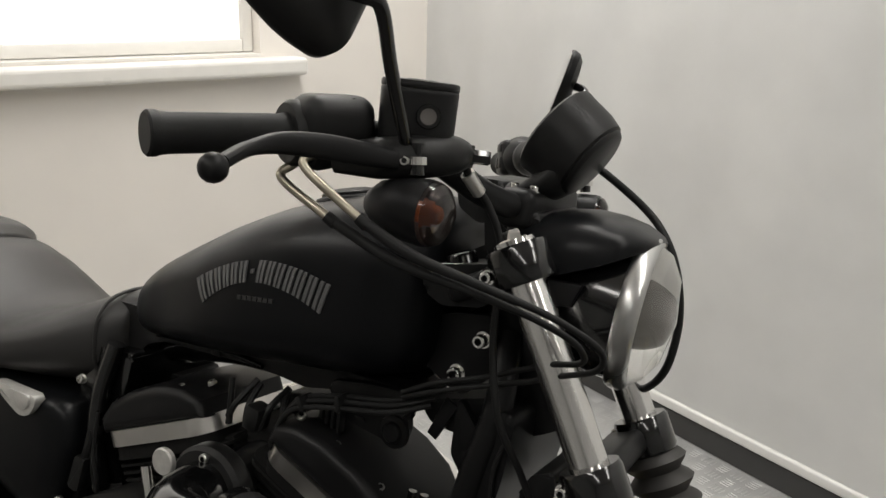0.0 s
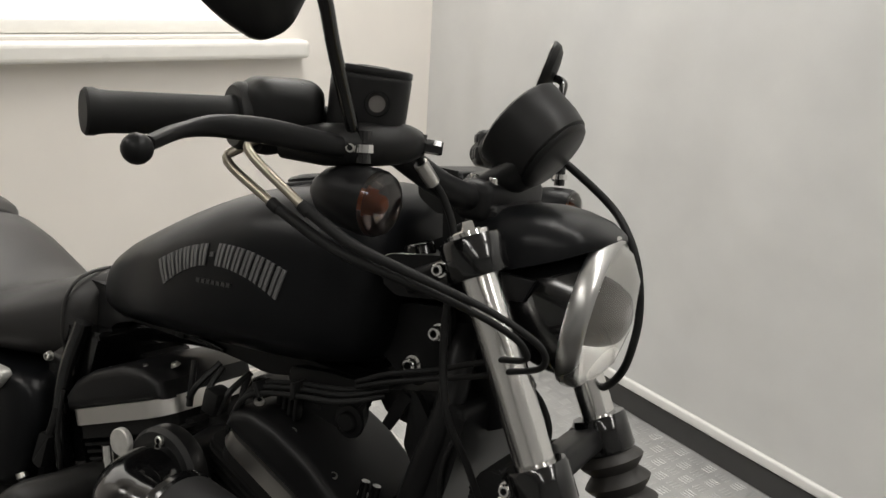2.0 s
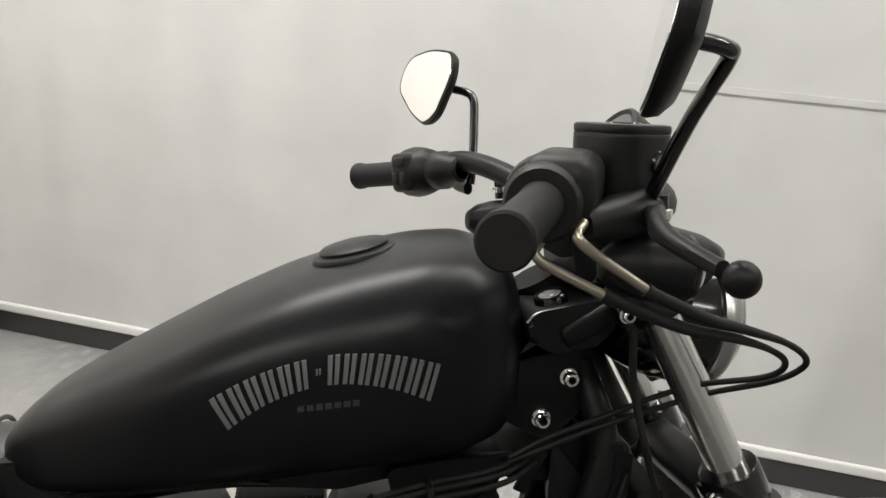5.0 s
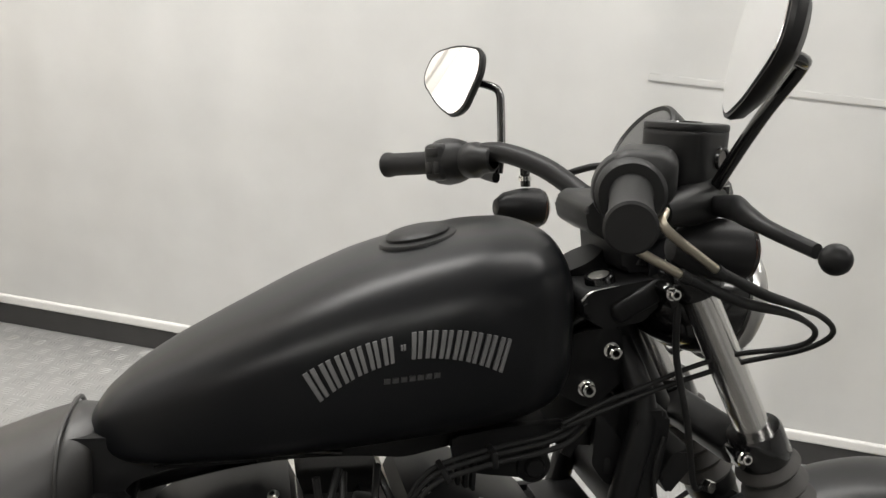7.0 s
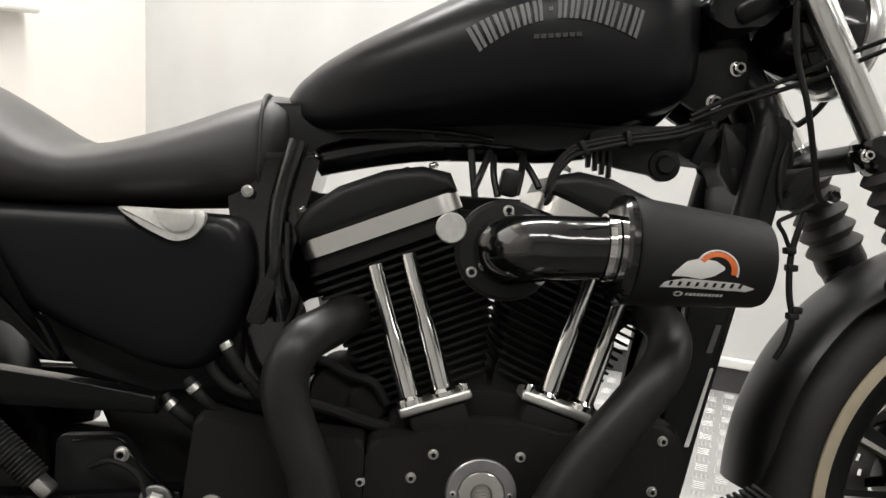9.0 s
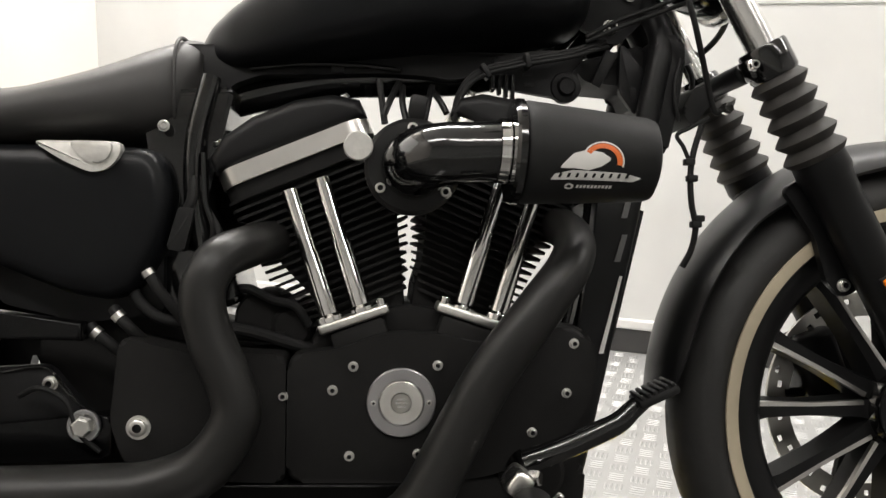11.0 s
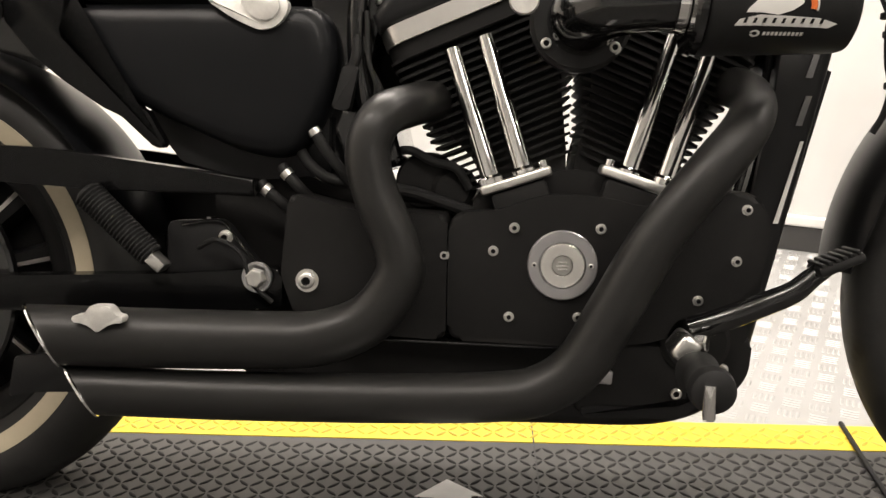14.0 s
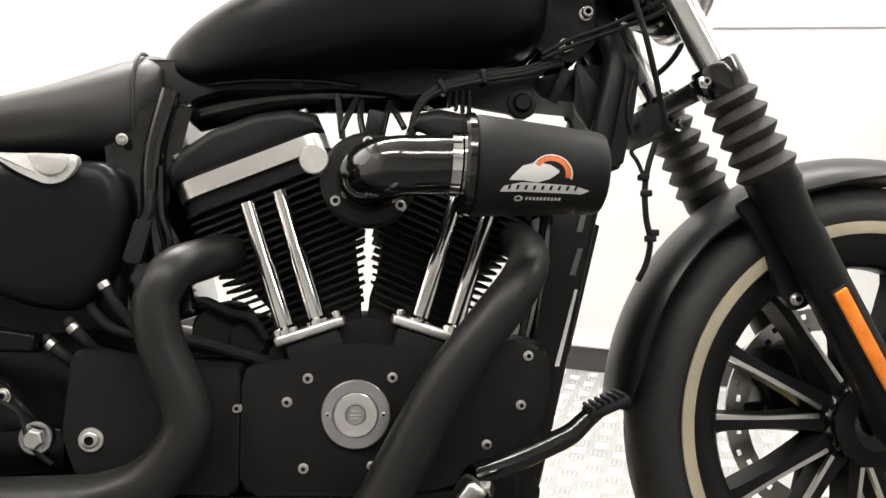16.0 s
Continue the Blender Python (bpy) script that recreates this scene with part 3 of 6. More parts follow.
FORK_DIR = Vector((0.546, 0, -1)).normalized()
for sy in (-1, 1):
    y = 0.100 * sy
    fork = part("fork_leg", tube([(fork_at(1.014), y, 1.014), (fork_at(0.70), y, 0.70)], 0.0205, 28, smooth=False), HARD_CHROME, bike, "chrome fork tube with a black gaiter")
    o = Vector((fork_at(0.665), y, 0.665))
    prof = [(0.030, 0.0), (0.036, 0.0), (0.037, 0.02), (0.034, 0.03), (0.032, 0.06), (0.0315, 0.20), (0.032, 0.29), (0.034, 0.33), (0.034, 0.395), (0.028, 0.41), (0, 0.41)]
    part("fork_slider", lathe(prof, o, FORK_DIR, 32), SATIN, fork, "satin black fork slider")
    boot, n = [], 5
    length = (Vector((fork_at(0.776), y, 0.776)) - o).length + 0.004
    for k in range(n * 6 + 1):
        q = k / (n * 6)
        ph = (k % 6) / 6
        wave = 1 - abs(ph * 2 - 1)
        boot.append((0.0270 + 0.0050 * q + 0.0115 * min(1, wave * 1.12), length * q))
    part("gaiter", lathe([(0.021, 0)] + boot + [(0.03, length)], Vector((fork_at(0.776), y, 0.776)), FORK_DIR, 32), GAITER, fork, "dusty black rubber fork gaiter")
    cap = Vector((fork_at(1.014), y, 1.014))
    part("fork_cap", lathe([(0, -0.017), (0.010, -0.017), (0.0115, -0.015), (0.0115, -0.008), (0.018, -0.008), (0.0195, -0.005), (0.0195, 0.012)], cap, FORK_DIR, 6), CHROME, fork, "chrome hexagonal fork cap")
    part("cap_collar", lathe([(0.0205, -0.006), (0.0225, -0.006), (0.0225, 0.004), (0.0205, 0.004)], cap, FORK_DIR, 32), CHROME, fork)
    for z, ln, low in ((0.997, 0.040, 0.018), (0.793, 0.044, 0.010)):
        c = Vector((fork_at(z), y, z))
        part("fork_clamp", lathe([(0.0207, -ln / 2), (0.031, -ln / 2), (0.033, -ln / 2 + 0.004), (0.033, ln / 2 - 0.004), (0.031, ln / 2), (0.0207, ln / 2)], c, FORK_DIR, 32), GLOSS, fork)
        b = c + Vector((-0.027, sy * 0.003, -low))
        bm = box((0.03, 0.028, 0.030), Matrix.Translation(b + Vector((0.006, -sy * 0.004, 0))) @ pose(0, 0, 0, 0, -29, 0), 0.006)
        part("clamp_lug", bm, GLOSS, fork)
        bolt(fork, b + Vector((-0.002, sy * 0.011, 0)), (0, sy, 0), 0.0065, 0.009, CHROME)
# reflector on the right slider
rp = Vector((fork_at(0.442), -0.100 - 0.0345, 0.442))
rm = Matrix.Translation(rp + Vector((-0.006, 0, 0))) @ pose(0, 0, 0, 0, -29.5, 0)
reflector = part("side_reflector", box((0.021, 0.006, 0.150), rm, 0.0028, 3), AMBER, bike, "long orange reflector on the fork slider")
part("reflector_backing", box((0.025, 0.005, 0.156), rm @ Matrix.Translation((0, 0.004, 0)), 0.002), PLASTIC, reflector)
# axle, pinch bolt and fork feet
part("front_axle", lathe([(0, 0.152), (0.011, 0.152), (0.0125, 0.150), (0.0125, -0.15), (0, -0.15)], AXLE_F, (0, -1, 0), 20), ZINC, bike)
# yokes
for z, th, deep in ((0.994, 0.026, 0.105), (0.793, 0.028, 0.050)):
    bm = box((deep, 0.185, th), Matrix.Translation(Vector((fork_at(z), 0, z)) - Vector((0.877, 0, 0.480)) * (deep / 2 - 0.008)) @ pose(0, 0, 0, 0, -28.7, 0), 0.009, 3)
    part("triple_clamp", bm, SATIN, bike, "gloss black fork yoke")
part("yoke_cover", plate(rounded([(0.250, 0.966), (0.262, 0.976), (0.300, 0.983), (0.340, 0.990), (0.347, 0.962), (0.325, 0.940), (0.278, 0.933), (0.254, 0.945)], 0.006), -0.084, 0.050, 0.006, 3), SATIN, bike, "black yoke cover round the ignition switch")
part("cover_edge", tube([(0.2505, -0.079, 0.964), (0.262, -0.082, 0.9745), (0.300, -0.0825, 0.9815), (0.338, -0.0825, 0.988)], 0.0015, 6), POLISHED, bike, "thin silver line along the yoke cover edge")
part("steering_head", tube([(0.285, 0, 0.995), (0.395, 0, 0.80)], 0.033, 24, smooth=False), SATIN, bike)

# front mudguard
def fender(axle, r, a0, a1, half, depth, n=48):
    """A curved mudguard of pressed sheet; depth(angle) gives how far its skirts come down."""
    th, m, rings = 0.004, 13, []
    for i in range(n + 1):
        deg = a0 + (a1 - a0) * i / n
        a = radians(deg)
        row = []
        for layer in (0, 1):
            pts = []
            for k in range(m):
                ang = (-1 + 2 * k / (m - 1)) * 1.35
                taper = 0.45 + 0.55 * math.sin(math.pi / 2 * min(1, i / 6, (n - i) / 5))
                yy = half * (0.55 + 0.45 * taper) * math.sin(ang) / math.sin(1.35)
                drop = depth(deg) * taper * (1 - math.cos(ang)) / (1 - math.cos(1.35))
                rad = r - drop - layer * th
                pts.append((axle[0] + rad * math.cos(a), yy * (1 - layer * 0.05), axle[2] + rad * math.sin(a)))
            row += pts if layer == 0 else pts[::-1]
        rings.append(row)
    return loft(rings)


def skirt(deg):
    """Shallow along the tail, deeper between the fork legs, a thin blade at the nose."""
    return float(np.interp(deg, [70, 84, 92, 102, 112, 126, 134, 150, 165, 178], [0.020, 0.030, 0.037, 0.041, 0.040, 0.030, 0.023, 0.022, 0.021, 0.020]))


front_fender = part("front_fender", fender((0.736, 0, 0.328), 0.379, 178, 70, 0.066, skirt), FENDER, bike, "matte black front mudguard")
for sy in (-1, 1):
    br = plate(rounded([(0.516, 0.625), (0.565, 0.655), (0.612, 0.630), (0.640, 0.560), (0.626, 0.488), (0.600, 0.478), (0.578, 0.500), (0.562, 0.560)], 0.008), sy * 0.064, sy * 0.076, 0.003)
    part("fender_bracket", br, SATIN, front_fender)
    bolt(front_fender, (0.602, sy * 0.077, 0.495), (0, sy, 0), 0.0075, 0.007, ZINC)
    bolt(front_fender, (0.570, sy * 0.077, 0.612), (0, sy, 0), 0.0045, 0.004)
    part("fender_lug", lathe([(0, 0.010), (0.013, 0.010), (0.015, 0.007), (0.015, -0.010), (0, -0.010)], (0.645, sy * 0.098, 0.533), (0, sy, 0), 24), SATIN, front_fender)
    bolt(front_fender, (0.647, sy * 0.106, 0.533), (0, sy, 0), 0.0075, 0.007, ZINC)
# brake caliper on the left
cal = box((0.075, 0.07, 0.12), Matrix.Translation((0.655, 0.085, 0.365)) @ pose(0, 0, 0, 0, -20, 0), 0.014, 3)
caliper = part("front_caliper", cal, SATIN, bike, "black front brake caliper")
# ---- tank ----
TX = [-0.268, -0.255, -0.225, -0.18, -0.12, -0.05, 0.02, 0.09, 0.15, 0.20, 0.232, 0.252, 0.262]
TZ = [0.822, 0.842, 0.869, 0.898, 0.930, 0.968, 1.001, 1.024, 1.038, 1.042, 1.034, 1.010, 0.965]
TB = [0.796, 0.784, 0.775, 0.777, 0.785, 0.793, 0.801, 0.809, 0.815, 0.823, 0.833, 0.850, 0.888]
TW = [0.028, 0.050, 0.073, 0.097, 0.121, 0.139, 0.148, 0.151, 0.148, 0.137, 0.119, 0.092, 0.044]


TANK_Y = 0.0


def tank_shape(x):
    zt, zb, w = np.interp(x, TX, TZ), np.interp(x, TX, TB), np.interp(x, TX, TW)
    zc = zb + 0.40 * (zt - zb)
    return zt, zb, zc, w


def tank_y(x, z):
    """How far the right flank of the tank lies from its middle."""
    zt, zb, zc, w = tank_shape(x)
    if z > zc:
        return TANK_Y - w * max(0, 1 - ((z - zc) / (zt - zc)) ** 2.9) ** (1 / 2.9)
    return TANK_Y - w * max(0, 1 - ((zc - z) / (zc - zb)) ** 3.2) ** (1 / 3.2)


def tank_mesh():
    loops = []
    xs = np.interp(np.linspace(0, 1, 56), np.linspace(0, 1, len(TX)), TX)
    # smooth the stations
    for x in xs:
        zt, zb, zc, w = tank_shape(x)
        loop = []
        for k in range(48):
            a = 2 * math.pi * k / 48
            c, s = math.cos(a), math.sin(a)
            n, h = (2.9, zt - zc) if s > 0 else (3.2, zc - zb)
            yy = math.copysign(abs(c) ** (2 / n), c) * w
            zz = zc + math.copysign(abs(s) ** (2 / n), s) * h
            loop.append((x, TANK_Y + yy, zz))
        loops.append(loop)
    bm = loft(loops)
    for _ in range(3):
        bmesh.ops.smooth_vert(bm, verts=bm.verts[:], factor=0.5, use_axis_x=True, use_axis_y=True, use_axis_z=True)
    return bm


tank = part("fuel_tank", tank_mesh(), MATTE, bike, "matte black teardrop fuel tank with a grey printed graphic", 60)
cap_n = Vector((-0.24, 0, 0.97)).normalized()
fcap = part("fuel_cap", lathe([(0, 0.017), (0.020, 0.0165), (0.033, 0.014), (0.037, 0.011), (0.037, 0.008), (0.044, 0.006), (0.046, 0.003), (0.046, -0.01)], (0.086, TANK_Y - 0.014, 1.016), cap_n, 48), SATIN, tank, "flush gloss black fuel cap")

# ---- seat ----
SX = [-0.258, -0.285, -0.33, -0.40, -0.47, -0.51, -0.555, -0.605, -0.65, -0.70, -0.75]
ST = [0.822, 0.826, 0.808, 0.776, 0.751, 0.744, 0.760, 0.790, 0.815, 0.832, 0.832]
SB = [0.710, 0.684, 0.672, 0.667, 0.663, 0.661, 0.660, 0.660, 0.665, 0.69, 0.72]
SW = [0.060, 0.088, 0.112, 0.137, 0.152, 0.158, 0.162, 0.162, 0.158, 0.148, 0.12]


def pad(X, Zt, Zb, Wd, n=56, top=3.0, low=3.0, frac=0.5):
    loops = []
    for x in np.linspace(X[0], X[-1], n):
        o = np.argsort(X)
        f = lambda v: float(np.interp(x, np.array(X)[o], np.array(v)[o]))
        zt, zb, w = f(Zt), f(Zb), f(Wd)
        zc = zb + frac * (zt - zb)
        loop = []
        for k in range(36):
            a = 2 * math.pi * k / 36
            c, s = math.cos(a), math.sin(a)
            m, h = (top, zt - zc) if s > 0 else (low, zc - zb)
            loop.append((x, math.copysign(abs(c) ** (2 / m), c) * w, zc + math.copysign(abs(s) ** (2 / m), s) * h))
        loops.append(loop)
    bm = loft(loops)
    for _ in range(3):
        bmesh.ops.smooth_vert(bm, verts=bm.verts[:], factor=0.5, use_axis_x=True, use_axis_y=True, use_axis_z=True)
    return bm


seat = part("seat", pad(SX, ST, SB, SW, top=2.2), VINYL, bike, "black vinyl solo saddle", 60)
pillion = part("pillion_pad", pad([-0.695, -0.72, -0.76, -0.84, -0.92, -0.98], [0.832, 0.848, 0.856, 0.856, 0.848, 0.816], [0.776, 0.776, 0.766, 0.761, 0.761, 0.766],
                                  [0.09, 0.112, 0.122, 0.125, 0.115, 0.07], top=2.4), VINYL, bike, "black vinyl pillion pad", 60)

nose = []
for k in range(33):
    a = -0.35 * math.pi + 1.7 * math.pi * k / 32
    c, sn = math.cos(a), math.sin(a)
    nose.append((-0.292, math.copysign(abs(c) ** 0.67, c) * 0.091, 0.751 + math.copysign(abs(sn) ** 0.67, sn) * 0.0715))
part("piping", tube(nose, 0.0028, 8, smooth=False), VINYL, seat, "black piping round the seat nose")

# ---- side cover ----
def dome(outline, layers, centre):
    """A bulging cover: the outline drawn in towards its centre, layer by layer of (scale, y)."""
    cx, cz = centre
    return loft([[(cx + (x - cx) * k, y, cz + (z - cz) * k) for x, z in outline] for k, y in layers])


cover_line = rounded([(-0.636, 0.665), (-0.44, 0.667), (-0.300, 0.664), (-0.283, 0.61), (-0.295, 0.535), (-0.322, 0.490), (-0.352, 0.474), (-0.40, 0.480), (-0.488, 0.515), (-0.594, 0.566), (-0.664, 0.612)], 0.03, 6)
side_cover = part("side_cover", dome(cover_line, ((1.0, -0.075), (1.0, -0.112), (0.985, -0.124), (0.95, -0.133), (0.88, -0.139), (0.7, -0.143), (0.3, -0.145)), (-0.46, 0.575)), MATTE, bike, "matte black battery side cover", 60)
part("battery_box", dome(cover_line, ((0.93, 0.12), (0.93, -0.073)), (-0.46, 0.59)), SATIN, bike, "black battery box behind the side cover")
emb = plate(rounded([(-0.446, 0.668), (-0.410, 0.645), (-0.376, 0.630), (-0.354, 0.635), (-0.341, 0.652), (-0.340, 0.668)], 0.012), -0.132, -0.150, 0.003)
emblem = part("cover_emblem", emb, PEWTER, side_cover, "silver shield-shaped cover emblem")
part("emblem_centre", plate(rounded([(-0.402, 0.668), (-0.386, 0.647), (-0.366, 0.640), (-0.352, 0.650), (-0.349, 0.668)], 0.01), -0.148, -0.154, 0.002), PEWTER, emblem)

# ---- engine ----
engine = part("engine", span(-0.15, 0.20, -0.11, 0.12, 0.17, 0.42, 0.03, 3), WRINKLE, bike, "black air-cooled V-twin engine")


SPINE = 0.0150  # where the fins of both cylinders all but meet
LEAN_V = radians(22.5)


def cylinder(sign):
    """One finned cylinder with its head and rocker box; sign -1 leans back, 1 forward."""
    base = Vector((0.011, 0, 0.299)) if sign < 0 else Vector((0.001, 0, 0.306))
    m = Matrix.Translation(base) @ Matrix.Rotation(LEAN_V * sign, 4, "Y")
    outer = ([0.17, 0.215, 0.232, 0.255, 0.30, 0.37], [0.068, 0.078, 0.085, 0.092, 0.095, 0.102]) if sign < 0 else ([0.17, 0.20, 0.28, 0.30, 0.37], [0.072, 0.078, 0.088, 0.094, 0.102])

    def reach(s, gap):
        """How far a fin at height s runs inwards, up to a gap beside the spine."""
        return max(0.03, min(0.118, (sign * (base.x - SPINE) + s * math.sin(LEAN_V) - gap) / math.cos(LEAN_V)))

    core = bmesh.new()
    steps = (0.17, 0.215, 0.27, 0.30, 0.37)
    line = [(sign * (float(np.interp(s, *outer)) - (0.030 if s < 0.29 else 0.016)), s) for s in steps] + [(-sign * reach(s, 0.0205 - 0.12 * max(0, 0.27 - s)), s) for s in (0.37, 0.30, 0.25, 0.21, 0.18)] + [(-sign * 0.045, 0.12), (sign * 0.045, 0.12)]
    add_plate(core, line, -0.080, 0.080, 0.006)
    core.transform(m)
    cyl = part("cylinder", core, FINS, engine, "black finned cylinder")
    n = 18
    for k in range(n):
        s = 0.178 + (0.362 - 0.178) * k / (n - 1)
        wx = float(np.interp(s, *outer))
        inner = reach(s, 0.0062 + 0.0015 * math.sin(k * 2.3))
        wy = np.interp(s, [0.17, 0.30, 0.37], [0.088, 0.100, 0.105])
        f = box((wx + inner, 2 * wy, 0.0038), m @ Matrix.Translation((sign * (wx - inner) / 2, 0, s)), 0)
        vert = [e for e in f.edges if abs((e.verts[0].co - e.verts[1].co).length - 0.0038) < 1e-4]
        bmesh.ops.bevel(f, geom=vert, offset=0.016, segments=4, profile=0.5, affect="EDGES")
        part("fin", f, FINS, cyl)
    lower = box((0.198, 0.222, 0.022), m @ Matrix.Translation((0, 0, 0.372)), 0)
    ring = [e for e in lower.edges if abs((e.verts[0].co - e.verts[1].co).length - 0.022) < 1e-4]
    bmesh.ops.bevel(lower, geom=ring, offset=0.03, segments=6, profile=0.5, affect="EDGES")
    rb = part("rocker_box", lower, WRINKLE, engine, "black rocker box with a brushed silver band")
    band = box((0.208, 0.236, 0.023), m @ Matrix.Translation((0.003, 0, 0.393)), 0)
    ring = [e for e in band.edges if abs((e.verts[0].co - e.verts[1].co).length - 0.023) < 1e-4]
    bmesh.ops.bevel(band, geom=ring, offset=0.035, segments=7, profile=0.5, affect="EDGES")
    part("rocker_band", band, POLISHED, rb, "brushed aluminium rocker band")
    top = bmesh.new()
    add_plate(top, [(-0.100, 0.402), (0.106, 0.402), (0.105, 0.426), (0.075, 0.445), (0.03, 0.455), (-0.03, 0.455), (-0.072, 0.445), (-0.099, 0.426)], -0.1175, 0.055, 0.014, 4)
    top.transform(m)
    part("rocker_cover", top, SATIN, rb)
    for u, yy in ((-0.085, -0.085), (-0.02, -0.092), (0.055, -0.092), (0.09, -0.07)):
        p = m @ Vector((u, yy, 0.452 - abs(u) * 0.12))
        bolt(rb, p, m.to_3x3() @ Vector((0, -0.35, 1)), 0.0055, 0.005)
    return m


REAR, FRONT = cylinder(-1), cylinder(1)

# pushrod tubes and their base plates
for x0, z0, x1, z1 in ((-0.087, 0.456, -0.142, 0.615), (-0.0475, 0.468, -0.1015, 0.631), (0.077, 0.469, 0.129, 0.632), (0.1223, 0.459, 0.172, 0.615)):
    a, b = Vector((x0, -0.124, z0 - 0.008)), Vector((x1, -0.113, z1))
    ln = (b - a).length
    pr = [(0, 0), (0.0165, 0), (0.0165, 0.007), (0.0125, 0.011), (0.0122, ln * 0.50), (0.0105, ln * 0.54), (0.0102, ln), (0, ln)]
    part("pushrod_tube", lathe(pr, a, b - a, 24), CHROME, engine, "chrome pushrod tube")
for (xa, za, xb, zb) in ((-0.092, 0.4415, -0.026, 0.464), (0.0555, 0.4665, 0.121, 0.4455)):
    a, b = Vector((xa, -0.120, za)), Vector((xb, -0.120, zb))
    ang = math.degrees(math.atan2(zb - za, xb - xa))
    m = Matrix.Translation((a + b) / 2) @ pose(0, 0, 0, 0, -ang, 0)
    bp = part("tappet_cover", box(((b - a).length + 0.022, 0.044, 0.013), m, 0.004, 3), ZINC, engine, "bright plated tappet cover")
    part("tappet_block", box(((b - a).length + 0.002, 0.05, 0.050), m @ Matrix.Translation((0, 0.006, -0.032)), 0.006), WRINKLE, engine)
    for d in (-0.5, 0.5):
        p = m @ Vector((d * ((b - a).length + 0.008), -0.014, 0.006))
        part("bolt", lathe([(0, 0.009), (0.005, 0.009), (0.006, 0.008), (0.006, 0)], p, m.to_3x3() @ Vector((0, 0, 1)), 12), CHROME, bp)

# gearcase, timer and sprocket covers
gc = plate(rounded([(-0.139, 0.412), (-0.075, 0.418), (-0.03, 0.437), (0.05, 0.437), (0.10, 0.424), (0.16, 0.440), (0.218, 0.448), (0.246, 0.415), (0.240, 0.35), (0.20, 0.30), (0.12, 0.262), (0.05, 0.252), (-0.139, 0.255)], 0.02), -0.09, -0.158, 0.007, 3)
gearcase = part("gearcase_cover", gc, WRINKLE, engine, "black gearcase cover with silver screws")
for x, z in ((-0.059, 0.397), (0.045, 0.398), (-0.084, 0.368), (-0.063, 0.287), (0.021, 0.289), (-0.150 + 0.006, 0.361), (0.216, 0.425), (0.207, 0.363), (0.164, 0.314)):
    bolt(gearcase, (x, -0.157, z), r=0.0052)
TM = (0, -0.157, 0.353)
timer = part("timer_cover", lathe([(0, 0.006), (0.0275, 0.006), (0.0285, 0.0075), (0.041, 0.0075), (0.0425, 0.006), (0.0425, 0)], TM, (0, -1, 0), 64), DULL, gearcase, "round silver timer cover")
part("timer_disc", lathe([(0.0125, 0.0075), (0.013, 0.009), (0.026, 0.009), (0.0272, 0.0075)], TM, (0, -1, 0), 64), POLISHED, timer, "brushed centre disc")
part("timer_mark", lathe([(0, 0.0072), (0.0115, 0.0072), (0.0122, 0.006)], TM, (0, -1, 0), 40), STEEL, timer, "dark grey round badge")
for dx in (-0.034, 0.034):
    bolt(timer, (dx, -0.164, 0.353), r=0.003, h=0.003)
for k in range(3):
    part("badge_bar", box((0.014 - 0.004 * abs(k - 1), 0.0012, 0.0016), Matrix.Translation((0, -0.1648, 0.3575 - 0.0045 * k))), POLISHED, timer)
sc = plate(rounded([(-0.338, 0.433), (-0.255, 0.414), (-0.1405, 0.412), (-0.1405, 0.255), (-0.30, 0.262), (-0.332, 0.285), (-0.348, 0.33)], 0.012), -0.08, -0.160, 0.007, 3)
sprocket_cover = part("sprocket_cover", sc, WRINKLE, engine, "black sprocket cover")
bolt(sprocket_cover, (-0.314, -0.159, 0.325), r=0.010, h=0.010)
part("washer", lathe([(0.010, 0), (0.0145, 0), (0.0145, 0.003), (0.010, 0.003)], (-0.314, -0.159, 0.325), (0, -1, 0), 24), ZINC, sprocket_cover)
# sump and bottom
part("oil_pump", span(0.02, 0.16, -0.15, 0.05, 0.165, 0.262, 0.012, 3), WRINKLE, engine)
part("front_cover", lathe([(0, 0.058), (0.036, 0.058), (0.042, 0.052), (0.044, 0.0), (0, 0)], (0.165, -0.10, 0.262), (0, -1, 0), 40), WRINKLE, engine)
# cylinder-front detail behind the V
part("manifold", tube([(-0.06, -0.03, 0.60), (0.012, -0.05, 0.635), (0.08, -0.03, 0.60)], 0.028, 18), WRINKLE, engine)
part("throttle_body", lathe([(0, 0.0), (0.034, 0.0), (0.036, 0.02), (0.030, 0.06), (0.034, 0.10), (0, 0.10)], (0.012, -0.04, 0.645), (0, -1, 0), 28), PLASTIC, engine)

# ---- air cleaner ----
AC = (0.012, -0.135, 0.643)
air = part("air_cleaner", lathe([(0.028, 0.0), (0.058, 0.0), (0.060, 0.004), (0.060, 0.022), (0.055, 0.028), (0.035, 0.030), (0.03, 0.03)], AC, (0, -1, 0), 56), PLASTIC, bike, "black cone air cleaner with a chrome clamp")
part("intake_elbow", tube([(0.014, -0.15, 0.644), (0.016, -0.185, 0.645), (0.024, -0.215, 0.648), (0.045, -0.236, 0.651), (0.075, -0.240, 0.653), (0.108, -0.240, 0.655)],
                          [0.043, 0.042, 0.0385, 0.036, 0.0345, 0.034], 40, 14), GLOSS, air, "gloss black intake elbow")
FIL = Vector((0.105, -0.240, 0.655))
FD = Vector((1, 0, -0.045)).normalized()
part("hose_clamp", lathe([(0.035, 0.0), (0.0375, 0.0), (0.0375, 0.011), (0.035, 0.011)], FIL, FD, 48), CHROME, air, "chrome hose clamp")
